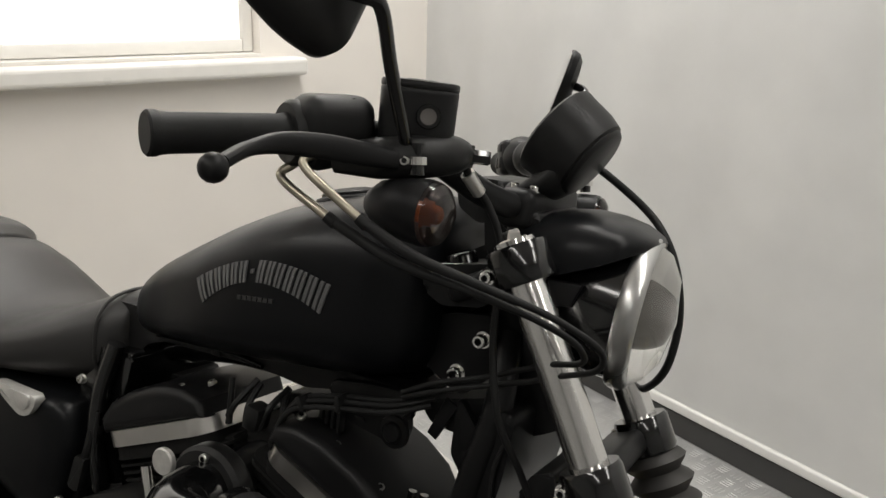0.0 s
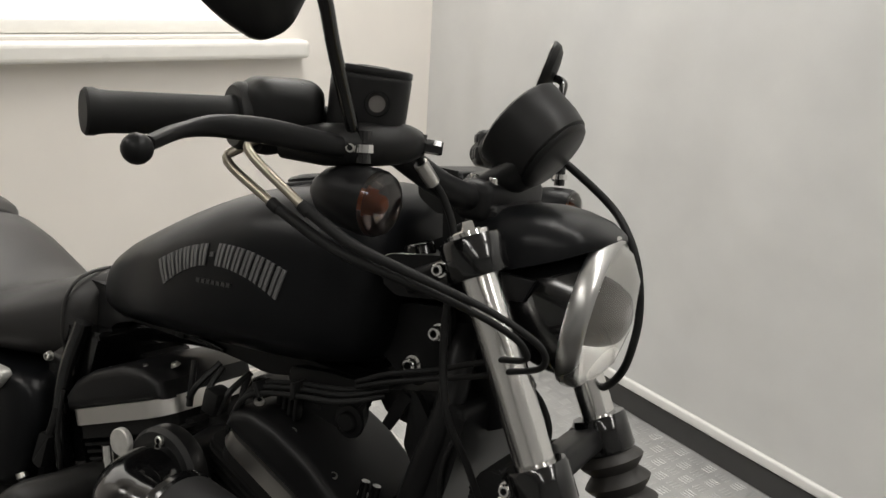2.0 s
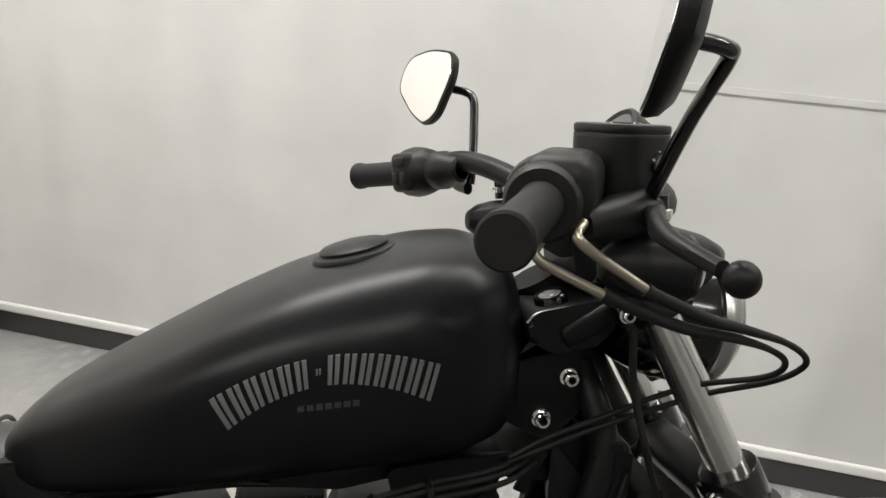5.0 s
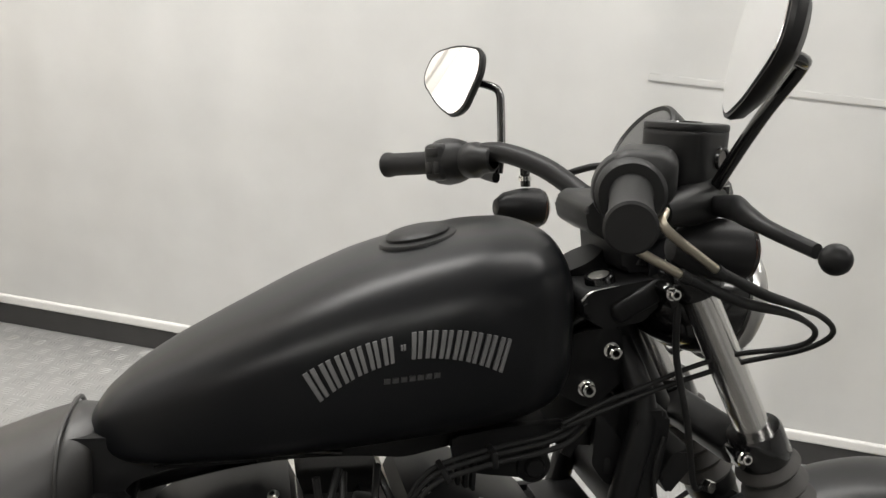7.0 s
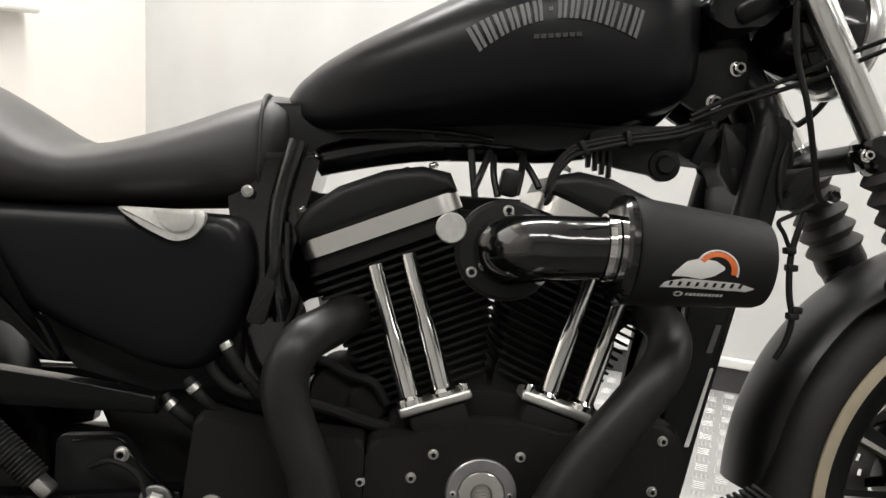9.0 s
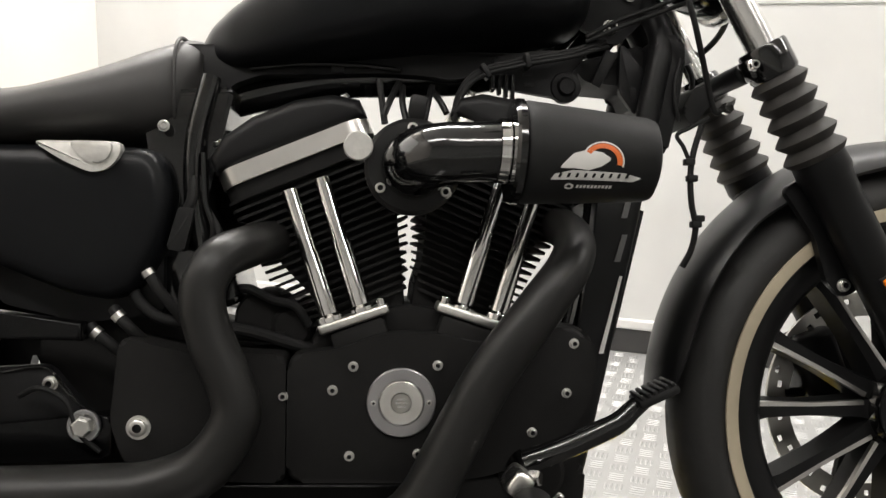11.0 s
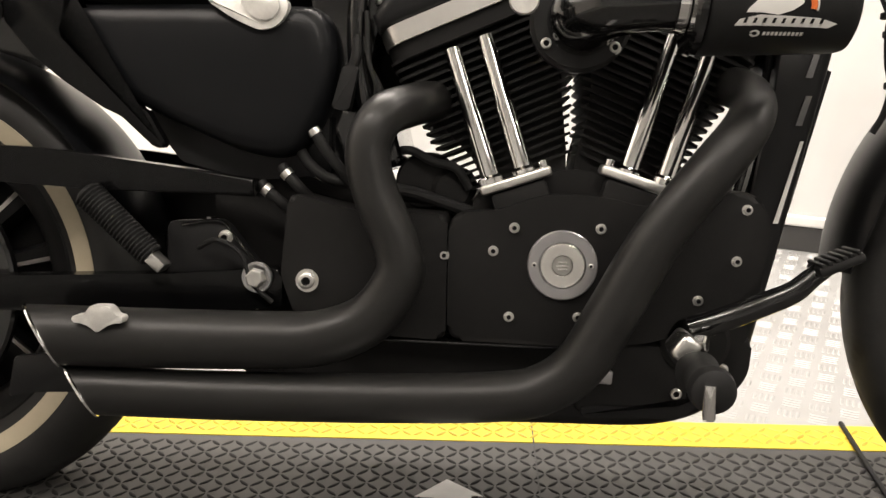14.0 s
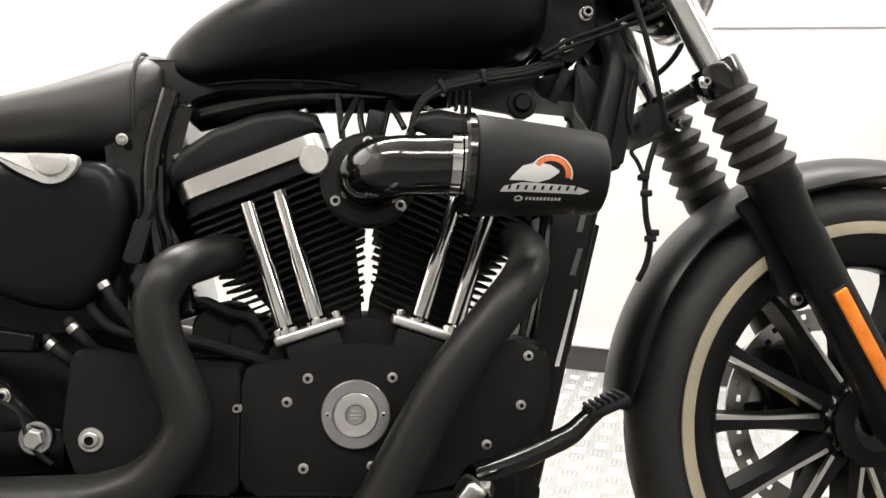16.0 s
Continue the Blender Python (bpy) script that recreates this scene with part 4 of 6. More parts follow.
part("filter_collar", lathe([(0.034, 0.012), (0.058, 0.013), (0.061, 0.017), (0.061, 0.024), (0.058, 0.027)], FIL, FD, 56), GLOSS, air)
part("filter_sock", lathe([(0.058, 0.027), (0.0595, 0.030), (0.058, 0.05), (0.0535, 0.11), (0.0485, 0.170), (0.046, 0.177), (0.040, 0.180), (0, 0.181)], FIL, FD, 64), RUBBER, air, "black fabric filter sock with a printed badge")
for x, z in ((0.011, 0.690), (-0.028, 0.616), (0.052, 0.612)):
    bolt(air, (x, -0.160, z), r=0.0065, h=0.008)
part("round_plug", lathe([(0, 0.008), (0.0165, 0.008), (0.018, 0.006), (0.018, 0)], (-0.055, -0.163, 0.666), (0, -1, 0), 40), PEWTER, air, "round silver plug")

# ---- exhaust ----
def slash_pipe(pts, r, top, low):
    """A pipe whose open end is cut at a slant: top and low are the x of the cut. Gives the mesh and the line of the cut."""
    bm = bmesh.new()
    rings = add_tube(bm, pts, r, 32, 10, caps=False)
    end = rings[-1]
    zs, yc = [v.co.z for v in end], sum(v.co.y for v in end) / 32
    lo, hi = min(zs), max(zs)
    for v in end:
        v.co.x = low + (top - low) * (v.co.z - lo) / (hi - lo) + 0.5 * (yc - v.co.y)
    inner = [bm.verts.new(v.co + (Vector((v.co.x, yc, (lo + hi) / 2)) - v.co) * 0.09) for v in end]
    deep = [bm.verts.new(v.co + Vector((0.12, 0, 0))) for v in inner]
    for a, b in ((end, inner), (inner, deep)):
        for k in range(32):
            bm.faces.new((a[k], a[(k + 1) % 32], b[(k + 1) % 32], b[k]))
    return bm, [v.co.copy() + Vector((-0.001, 0, 0)) for v in end]


p1, cut1 = slash_pipe([(-0.150, -0.02, 0.550), (-0.165, -0.085, 0.551), (-0.190, -0.150, 0.542), (-0.218, -0.190, 0.5255), (-0.2325, -0.203, 0.486), (-0.2215, -0.206, 0.436), (-0.1965, -0.208, 0.378), (-0.194, -0.209, 0.338),
                       (-0.227, -0.210, 0.290), (-0.282, -0.211, 0.2655), (-0.34, -0.212, 0.260), (-0.48, -0.214, 0.2575), (-0.605, -0.216, 0.2575)],
                      [0.026, 0.026, 0.026, 0.0262, 0.0265, 0.027, 0.0275, 0.029, 0.031, 0.033, 0.0345, 0.036, 0.0365], -0.648, -0.604)
exhaust_rear = part("exhaust_pipe", p1, CERAMIC, bike, "matte black slash-cut rear exhaust pipe")
p2, cut2 = slash_pipe([(0.165, -0.03, 0.578), (0.204, -0.080, 0.576), (0.217, -0.145, 0.555), (0.201, -0.188, 0.521), (0.161, -0.203, 0.470), (0.1025, -0.206, 0.3905), (0.0555, -0.207, 0.303),
                       (0.022, -0.208, 0.244), (-0.018, -0.208, 0.213), (-0.07, -0.209, 0.201), (-0.20, -0.211, 0.194), (-0.40, -0.214, 0.190), (-0.57, -0.216, 0.190)],
                      [0.025, 0.0255, 0.026, 0.027, 0.0285, 0.030, 0.031, 0.031, 0.030, 0.0297, 0.0295, 0.0295, 0.0295], -0.600, -0.560)
exhaust_front = part("exhaust_pipe", p2, CERAMIC, bike, "matte black slash-cut front exhaust pipe")
for ex, cut in ((exhaust_rear, cut1), (exhaust_front, cut2)):
    rim = bmesh.new()
    add_tube(rim, cut + [cut[0]], 0.0024, 6, smooth=False, caps=False)
    part("pipe_tip", rim, CHROME, ex, "bright cut edge")
badge = plate(rounded([(-0.571, 0.289), (-0.571, 0.282), (-0.561, 0.281), (-0.551, 0.278), (-0.541, 0.270), (-0.530, 0.278), (-0.519, 0.282), (-0.510, 0.282), (-0.510, 0.290), (-0.518, 0.291), (-0.526, 0.302), (-0.548, 0.302), (-0.556, 0.291)], 0.003), -0.235, -0.2525, 0.0012)
part("pipe_badge", badge, PEWTER, exhaust_rear, "small silver winged badge")
# ---- between the frame tubes: backbone, wiring, starter, regulator, belt ----
trough = part("wire_trough", plate(rounded([(-0.30, 0.81), (0.25, 0.81), (0.20, 0.775), (0.13, 0.785), (0.072, 0.772), (0.028, 0.776), (-0.032, 0.778), (-0.092, 0.775), (-0.186, 0.772), (-0.225, 0.758), (-0.245, 0.72), (-0.31, 0.70)], 0.012), -0.055, 0.055, 0.005, 2), SATIN, bike, "black wire trough under the tank")
part("trough_clip", span(-0.093, -0.076, -0.060, -0.054, 0.776, 0.794, 0.002), PLASTIC, trough)
part("trough_bead", tube([(-0.20, -0.058, 0.779), (-0.14, -0.060, 0.786), (-0.06, -0.060, 0.787), (0.0, -0.058, 0.782)], 0.0035, 8), GLOSS, trough)
for dy, dz in ((-0.100, 0.0), (-0.108, -0.006), (-0.094, 0.005)):
    part("wiring_loom", tube([(0.062, dy + 0.03, 0.69 + dz), (0.067, dy, 0.712 + dz), (0.073, dy, 0.738 + dz), (0.086, dy, 0.760 + dz), (0.108, dy, 0.775 + dz), (0.159, dy, 0.789 + dz), (0.220, dy, 0.801 + dz), (0.250, dy + 0.002, 0.811 + dz), (0.275, dy + 0.02, 0.820 + dz)], 0.0033, 10), RUBBER, bike, "black wiring loom")
for x, z, a in ((0.108, 0.774, 30), (0.163, 0.789, 10)):
    part("loom_clip", box((0.007, 0.026, 0.020), Matrix.Translation((x, -0.100, z)) @ pose(0, 0, 0, 0, -a, 0), 0.002), PLASTIC, bike)
for pts in ([(-0.030, -0.08, 0.765), (-0.026, -0.085, 0.735), (-0.022, -0.09, 0.705)], [(-0.003, -0.06, 0.765), (-0.016, -0.085, 0.735), (-0.024, -0.09, 0.715)], [(0.040, -0.05, 0.760), (0.05, -0.07, 0.742), (0.060, -0.08, 0.722)],
            [(0.002, -0.06, 0.760), (0.001, -0.08, 0.735), (0.006, -0.09, 0.708)], [(0.042, -0.05, 0.762), (0.036, -0.08, 0.740), (0.030, -0.09, 0.712)]):
    part("wire", tube(pts, 0.0045, 8), PLASTIC, bike)
part("sensor_plug", box((0.024, 0.03, 0.034), Matrix.Translation((0.021, -0.085, 0.726)) @ pose(0, 0, 0, 0, 10, 0), 0.005), PLASTIC, bike, "black sensor plug")
coil_plate = part("coil_bracket", plate(rounded([(0.120, 0.800), (0.130, 0.760), (0.170, 0.753), (0.206, 0.748), (0.215, 0.741), (0.230, 0.741), (0.241, 0.768), (0.236, 0.79), (0.262, 0.815), (0.18, 0.810)], 0.01), -0.06, -0.072, 0.003), SATIN, bike, "black slotted bracket under the tank")
part("bracket_boss", lathe([(0, 0.010), (0.010, 0.010), (0.012, 0.008), (0.013, 0.004), (0.020, 0.003), (0.021, 0)], (0.222, -0.072, 0.762), (0, -1, 0), 28), SATIN, coil_plate)
for x, z in ((0.163, 0.776), (0.165, 0.762)):
    part("bracket_slot", span(x, x + 0.013, -0.0735, -0.0715, z, z + 0.004), PLASTIC, coil_plate)
for k in range(4):
    part("rib", span(0.118 + 0.009 * k, 0.1235 + 0.009 * k, -0.085, -0.071, 0.752 - 0.004 * k, 0.775, 0.002), PLASTIC, coil_plate)
part("neck_gusset", plate(rounded([(0.298, 0.824), (0.306, 0.820), (0.333, 0.786), (0.336, 0.729), (0.318, 0.729), (0.297, 0.757)], 0.006), -0.058, -0.068, 0.003), SATIN, bike)
part("gusset_slot", plate(rounded([(0.312, 0.765), (0.320, 0.765), (0.322, 0.744), (0.314, 0.744)], 0.003), -0.0675, -0.069, 0.0003), RUBBER, bike)
part("neck_strut", plate([(0.280, 0.818), (0.297, 0.811), (0.272, 0.764), (0.260, 0.770)], -0.056, -0.063, 0.002), SATIN, bike)
part("horn_cover", plate(rounded([(0.235, 0.80), (0.34, 0.83), (0.336, 0.735), (0.322, 0.77), (0.255, 0.775)], 0.01), -0.045, 0.06, 0.006), RUBBER, bike, "black plastic cover at the steering neck")
# neck casting and regulator before the down tubes
part("neck_casting", plate(rounded([(0.340, 0.832), (0.380, 0.832), (0.380, 0.80), (0.374, 0.752), (0.358, 0.676), (0.344, 0.668), (0.330, 0.72), (0.336, 0.785)], 0.012), -0.092, 0.092, 0.008, 3), SATIN, bike, "black neck casting")
part("neck_cable_stop", tube([(0.374, -0.094, 0.80), (0.366, -0.096, 0.77), (0.366, -0.096, 0.74), (0.372, -0.095, 0.715)], 0.003, 8), RUBBER, bike)
regulator = part("regulator", plate([(0.288, 0.66), (0.350, 0.672), (0.334, 0.590), (0.316, 0.504), (0.297, 0.427), (0.278, 0.365), (0.258, 0.305), (0.238, 0.305), (0.250, 0.427), (0.266, 0.481), (0.281, 0.535)], -0.085, 0.085, 0.006), SATIN, bike, "black finned regulator on the down tubes")
for k in range(9):
    y = -0.08 + 0.02 * k
    part("regulator_fin", plate([(0.333, 0.60), (0.345, 0.595), (0.304, 0.42), (0.292, 0.425)], y - 0.002, y + 0.002, 0), SATIN, regulator)
for a, b in (((0.317, 0.613), (0.309, 0.585)), ((0.311, 0.563), (0.300, 0.527))):
    part("sticker", plate([(a[0] - 0.003, a[1]), (a[0] + 0.004, a[1]), (b[0] + 0.005, b[1]), (b[0] - 0.003, b[1])], -0.1062, -0.1075, 0), STICKER, regulator, "small printed grey label")
part("sticker", plate([(0.3045, 0.508), (0.3085, 0.508), (0.284, 0.406), (0.278, 0.406)], -0.1062, -0.1075, 0), BADGE_WHITE, regulator, "narrow white printed label")
for y in (-0.1055, 0.0915):
    part("regulator_cover", plate([(0.278, 0.655), (0.335, 0.655), (0.320, 0.590), (0.302, 0.504), (0.283, 0.42), (0.262, 0.34), (0.236, 0.34), (0.254, 0.46), (0.270, 0.56)], y, y + 0.014, 0.003), SATIN, regulator)
# thin pipes behind the exhaust bend
for dx in (-0.014, 0.002):
    part("breather_pipe", tube([(0.272 + dx, -0.075, 0.70), (0.262 + dx, -0.085, 0.58), (0.240 + dx, -0.09, 0.47), (0.222 + dx, -0.09, 0.40)], 0.0055, 10), GLOSS, bike)
part("front_head_block", plate(rounded([(0.15, 0.64), (0.285, 0.66), (0.272, 0.62), (0.20, 0.58), (0.15, 0.60)], 0.015), -0.06, 0.07, 0.008), FINS, bike)
# seat post and connector
part("seat_post", plate(rounded([(-0.335, 0.74), (-0.215, 0.75), (-0.236, 0.66), (-0.250, 0.60), (-0.225, 0.555), (-0.205, 0.47), (-0.30, 0.44), (-0.345, 0.46), (-0.31, 0.56)], 0.012), -0.085, 0.09, 0.008), GLOSS, bike, "gloss black frame upright")
part("seat_post_tube", tube([(-0.245, -0.09, 0.76), (-0.262, -0.10, 0.68), (-0.262, -0.105, 0.60), (-0.250, -0.10, 0.54)], 0.013, 14), GLOSS, bike)
conn = part("connector", plate(rounded([(-0.277, 0.592), (-0.257, 0.590), (-0.270, 0.535), (-0.292, 0.539)], 0.004), -0.105, -0.127, 0.003), PLASTIC, bike, "grey-black wiring connector")
part("connector_boot", tube([(-0.267, -0.116, 0.590), (-0.262, -0.116, 0.605), (-0.262, -0.11, 0.63)], 0.007, 10), RUBBER, conn)
part("wire", tube([(-0.250, -0.112, 0.66), (-0.246, -0.12, 0.60), (-0.236, -0.12, 0.565), (-0.246, -0.11, 0.53)], 0.003, 8), RUBBER, bike)
part("frame_bolt", lathe(bolt_mesh(0.006, 0.008), (-0.302, -0.100, 0.695), (0.2, -1, 0), 14), ZINC, bike)
part("rear_head_block", plate(rounded([(-0.285, 0.70), (-0.205, 0.70), (-0.185, 0.63), (-0.165, 0.575), (-0.25, 0.55), (-0.29, 0.60)], 0.01), 0.0, 0.085, 0.006), FINS, bike)
# starter and its cover
part("starter_motor", lathe([(0, 0), (0.034, 0), (0.038, 0.006), (0.038, 0.10), (0.034, 0.108), (0, 0.108)], (-0.178, 0.03, 0.448), (0, -1, 0), 32), WRINKLE, bike, "black starter motor")
part("starter_nose", lathe([(0, 0), (0.026, 0), (0.028, 0.004), (0.028, 0.12), (0.022, 0.127), (0, 0.127)], (-0.140, 0.04, 0.438), (0, -1, 0), 28), WRINKLE, bike)
part("starter_wire", tube([(-0.222, -0.06, 0.485), (-0.195, -0.085, 0.488), (-0.165, -0.09, 0.474), (-0.135, -0.095, 0.466), (-0.118, -0.09, 0.44)], 0.006, 10), RUBBER, bike)
part("starter_wire", tube([(-0.225, -0.10, 0.440), (-0.185, -0.11, 0.434), (-0.150, -0.11, 0.423), (-0.11, -0.10, 0.410)], 0.008, 10), RUBBER, bike)
# oil hoses with plated clamps
for pts in ([(-0.322, -0.12, 0.517), (-0.313, -0.125, 0.508), (-0.298, -0.125, 0.485), (-0.280, -0.12, 0.462), (-0.262, -0.11, 0.440), (-0.21, -0.10, 0.430), (-0.15, -0.09, 0.425)],
            [(-0.356, -0.12, 0.465), (-0.348, -0.125, 0.455), (-0.334, -0.125, 0.440), (-0.318, -0.11, 0.42)],
            [(-0.383, -0.12, 0.443), (-0.374, -0.125, 0.434), (-0.357, -0.125, 0.420), (-0.34, -0.11, 0.40)],
            [(-0.337, -0.11, 0.492), (-0.326, -0.115, 0.473), (-0.304, -0.115, 0.454), (-0.278, -0.11, 0.446), (-0.25, -0.10, 0.44)]):
    hose = part("oil_hose", tube(pts, 0.0072, 12), RUBBER, bike, "black rubber oil hose with a plated clamp")
    if pts[0][1] == -0.12:
        a, b = Vector(pts[1]), Vector(pts[2])
        part("hose_clamp", lathe([(0.0072, -0.005), (0.0086, -0.005), (0.0088, 0.003), (0.0072, 0.003)], a, b - a, 20), ZINC, hose, "plated hose clamp")
# behind the sprocket cover: dark case, belt and lower run
part("transmission_case", plate(rounded([(-0.46, 0.45), (-0.30, 0.45), (-0.15, 0.42), (-0.15, 0.20), (-0.34, 0.20), (-0.44, 0.24), (-0.46, 0.33)], 0.02), -0.075, 0.10, 0.01), WRINKLE, bike, "black transmission case")
for z0, z1 in ((0.392, 0.392), (0.205, 0.215)):
    belt = part("drive_belt", plate([(-0.90, z0 + 0.006), (-0.33, z1 + 0.006), (-0.33, z1), (-0.90, z0)], 0.095, 0.125, 0), RUBBER, bike, "black toothed drive belt")
    for k in range(30):
        x = -0.74 + 0.0138 * k
        part("belt_tooth", span(x, x + 0.007, 0.095, 0.125, z0 - 0.0055 + (z1 - z0) * (x + 0.9) / 0.57, z0 - 0.0002 + (z1 - z0) * (x + 0.9) / 0.57), RUBBER, belt)
part("pulley", lathe([(0, 0), (0.206, 0), (0.210, 0.004), (0.210, 0.03), (0, 0.03)], (-0.902, 0.127, 0.290), (0, -1, 0), 48), SATIN, bike, "black rear belt pulley")
# lower crankcase, and a thin gloss strip added for the highlight on its edge
part("lower_case", plate(rounded([(-0.36, 0.258), (0.02, 0.254), (0.20, 0.262), (0.225, 0.22), (0.205, 0.175), (0.12, 0.155), (-0.30, 0.155), (-0.36, 0.19)], 0.02), -0.125, 0.12, 0.01), WRINKLE, bike, "black lower crankcase")
part("case_trim", plate([(-0.22, 0.2555), (0.02, 0.2515), (0.02, 0.248), (-0.22, 0.252)], -0.125, -0.163, 0.001), GLOSS, bike)
part("cylinder_base", plate(rounded([(-0.115, 0.43), (-0.03, 0.462), (0.014, 0.469), (0.055, 0.462), (0.14, 0.43), (0.10, 0.36), (-0.10, 0.36)], 0.012), -0.115, 0.11, 0.008), WRINKLE, bike)
part("cam_cover", plate(rounded([(0.12, 0.42), (0.222, 0.448), (0.247, 0.430), (0.250, 0.387), (0.243, 0.321), (0.222, 0.272), (0.238, 0.262), (0.235, 0.218), (0.205, 0.175), (0.12, 0.17)], 0.014), -0.06, -0.135, 0.008, 3), WRINKLE, bike, "black cam cover")
for x, z in ((0.203, 0.225), (0.148, 0.268)):
    bolt(bike, (x, -0.136, z))
# lower front: side stand bracket fill and rear mudguard stay
part("fender_strut", plate(rounded([(-0.700, 0.690), (-0.612, 0.690), (-0.614, 0.662), (-0.632, 0.624), (-0.545, 0.545), (-0.518, 0.530), (-0.494, 0.488), (-0.508, 0.484), (-0.552, 0.524), (-0.575, 0.534), (-0.626, 0.567), (-0.665, 0.598), (-0.700, 0.640)], 0.006), -0.135, -0.152, 0.004), FRAME, bike, "gloss black frame strut")
part("fender_rail", plate([(-0.775, 0.598), (-0.758, 0.612), (-0.70, 0.640), (-0.66, 0.70), (-1.0, 0.72), (-1.0, 0.56)], 0.05, 0.075, 0.004), GLOSS, bike, "gloss black mudguard rail")
part("exhaust_bracket", plate(rounded([(-0.690, 0.218), (-0.560, 0.232), (-0.540, 0.178), (-0.664, 0.172), (-0.70, 0.164)], 0.006), -0.165, -0.175, 0.002), SATIN, bike, "flat black exhaust bracket")
part("brake_line", tube([(-0.46, -0.14, 0.36), (-0.43, -0.155, 0.372), (-0.40, -0.155, 0.355), (-0.385, -0.155, 0.318), (-0.36, -0.155, 0.295)], 0.0035, 8), RUBBER, bike)
part("hub_ring", lathe([(0.146, 0.0), (0.150, 0.006), (0.174, 0.006), (0.1775, 0.002), (0.1775, -0.008), (0.146, -0.008)], (AXLE_R[0], -0.106, AXLE_R[2]), (0, -1, 0), 64), GLOSS, bike, "gloss black ring round the rear hub")

# plates added to darken the view past the belt, leaving one small gap
filler = bmesh.new()
for outline in ([(-0.62, 0.20), (-0.44, 0.20), (-0.44, 0.352), (-0.503, 0.354), (-0.62, 0.354)], [(-0.62, 0.355), (-0.556, 0.355), (-0.526, 0.362), (-0.522, 0.384), (-0.44, 0.384), (-0.44, 0.436), (-0.62, 0.436)],
                [(-0.503, 0.355), (-0.44, 0.353), (-0.44, 0.383), (-0.516, 0.383)]):
    add_plate(filler, outline, 0.06, 0.09, 0.001)
part("belt_gap_filler", filler, SATIN, bike, "black filler plates round the belt gap")
part("battery_tray", plate(rounded([(-0.545, 0.53), (-0.495, 0.468), (-0.40, 0.445), (-0.30, 0.455), (-0.30, 0.55), (-0.45, 0.57)], 0.006), -0.10, 0.11, 0.004), SATIN, bike, "black battery tray")
part("ignition_coil", span(-0.045, 0.082, 0.05, 0.12, 0.60, 0.710, 0.012, 3), FINS, bike, "black ignition coil box on the far side")

part("induction_module", span(-0.050, 0.078, -0.055, 0.04, 0.60, 0.690, 0.014, 3), FINS, bike, "black induction module between the cylinders")

# ---- cables ----
for a, b in (((0.240, -0.301, 1.072), (0.300, -0.291, 1.033)), ((0.210, -0.295, 1.058), (0.266, -0.291, 1.029))):
    cab = part("throttle_cable_guide", tube([Vector(a) + Vector((0.004, 0.012, 0.014)), a, b], 0.0043, 12, 6), BRASS, bike, "bent brass throttle cable guide")
    d = (Vector(b) - Vector(a)).normalized()
    part("guide_end", lathe([(0.0043, -0.004), (0.0058, -0.004), (0.0058, 0.006), (0.004, 0.008)], b, d, 14), RUBBER, cab)
part("throttle_cable", tube([(0.300, -0.291, 1.033), (0.351, -0.284, 1.011), (0.400, -0.262, 0.995), (0.455, -0.230, 0.975), (0.490, -0.207, 0.955), (0.499, -0.190, 0.938), (0.485, -0.165, 0.917), (0.441, -0.129, 0.893), (0.40, -0.11, 0.872), (0.347, -0.102, 0.851), (0.290, -0.100, 0.829), (0.245, -0.096, 0.809)], [0.0052, 0.0052, 0.0042, 0.0031, 0.0031, 0.0031, 0.0031, 0.0031, 0.0031, 0.0031, 0.0031, 0.0031], 12), RUBBER, bike, "black sheathed throttle cable")
part("throttle_cable", tube([(0.266, -0.291, 1.029), (0.330, -0.284, 1.004), (0.390, -0.262, 0.988), (0.440, -0.228, 0.969), (0.472, -0.204, 0.951), (0.480, -0.186, 0.934), (0.468, -0.165, 0.920), (0.430, -0.129, 0.902), (0.39, -0.11, 0.882), (0.345, -0.102, 0.860), (0.288, -0.100, 0.838), (0.245, -0.098, 0.815)], [0.0052, 0.0052, 0.0042, 0.0031, 0.0031, 0.0031, 0.0031, 0.0031, 0.0031, 0.0031, 0.0031, 0.0031], 12), RUBBER, bike, "black sheathed throttle cable")
part("clutch_cable", tube([(0.300, 0.16, 1.072), (0.345, 0.10, 1.098), (0.385, 0.054, 1.096), (0.439, 0.068, 1.059), (0.472, 0.055, 1.030), (0.492, 0.05, 0.993), (0.502, 0.05, 0.944), (0.499, 0.05, 0.896), (0.486, 0.062, 0.866), (0.464, 0.085, 0.843), (0.440, 0.112, 0.832)], 0.0047, 12), RUBBER, bike, "black clutch cable looping past the headlamp")
brake = part("brake_hose", tube([(0.326, -0.176, 1.102), (0.327, -0.155, 1.079), (0.338, -0.134, 1.056), (0.352, -0.124, 1.02), (0.356, -0.124, 0.98), (0.360, -0.126, 0.911), (0.378, -0.130, 0.84), (0.400, -0.110, 0.785), (0.421, -0.092, 0.733), (0.434, -0.09, 0.733)], 0.0040, 12), RUBBER, bike, "black front brake hose")
bd = Vector((0.009, 0.021, -0.023)).normalized()
part("hose_crimp", lathe([(0.0048, -0.014), (0.0072, -0.014), (0.0076, -0.010), (0.0072, -0.006), (0.0076, -0.002), (0.0072, 0.012), (0.0048, 0.014)], (0.3285, -0.152, 1.076), bd, 16), POLISHED, brake, "bright crimped hose fitting")
part("hose_union", lathe([(0, 0.012), (0.007, 0.012), (0.008, 0.010), (0.008, 0), (0, 0)], (0.436, -0.090, 0.734), (0.3, -1, 0.1), 6), CHROME, brake)
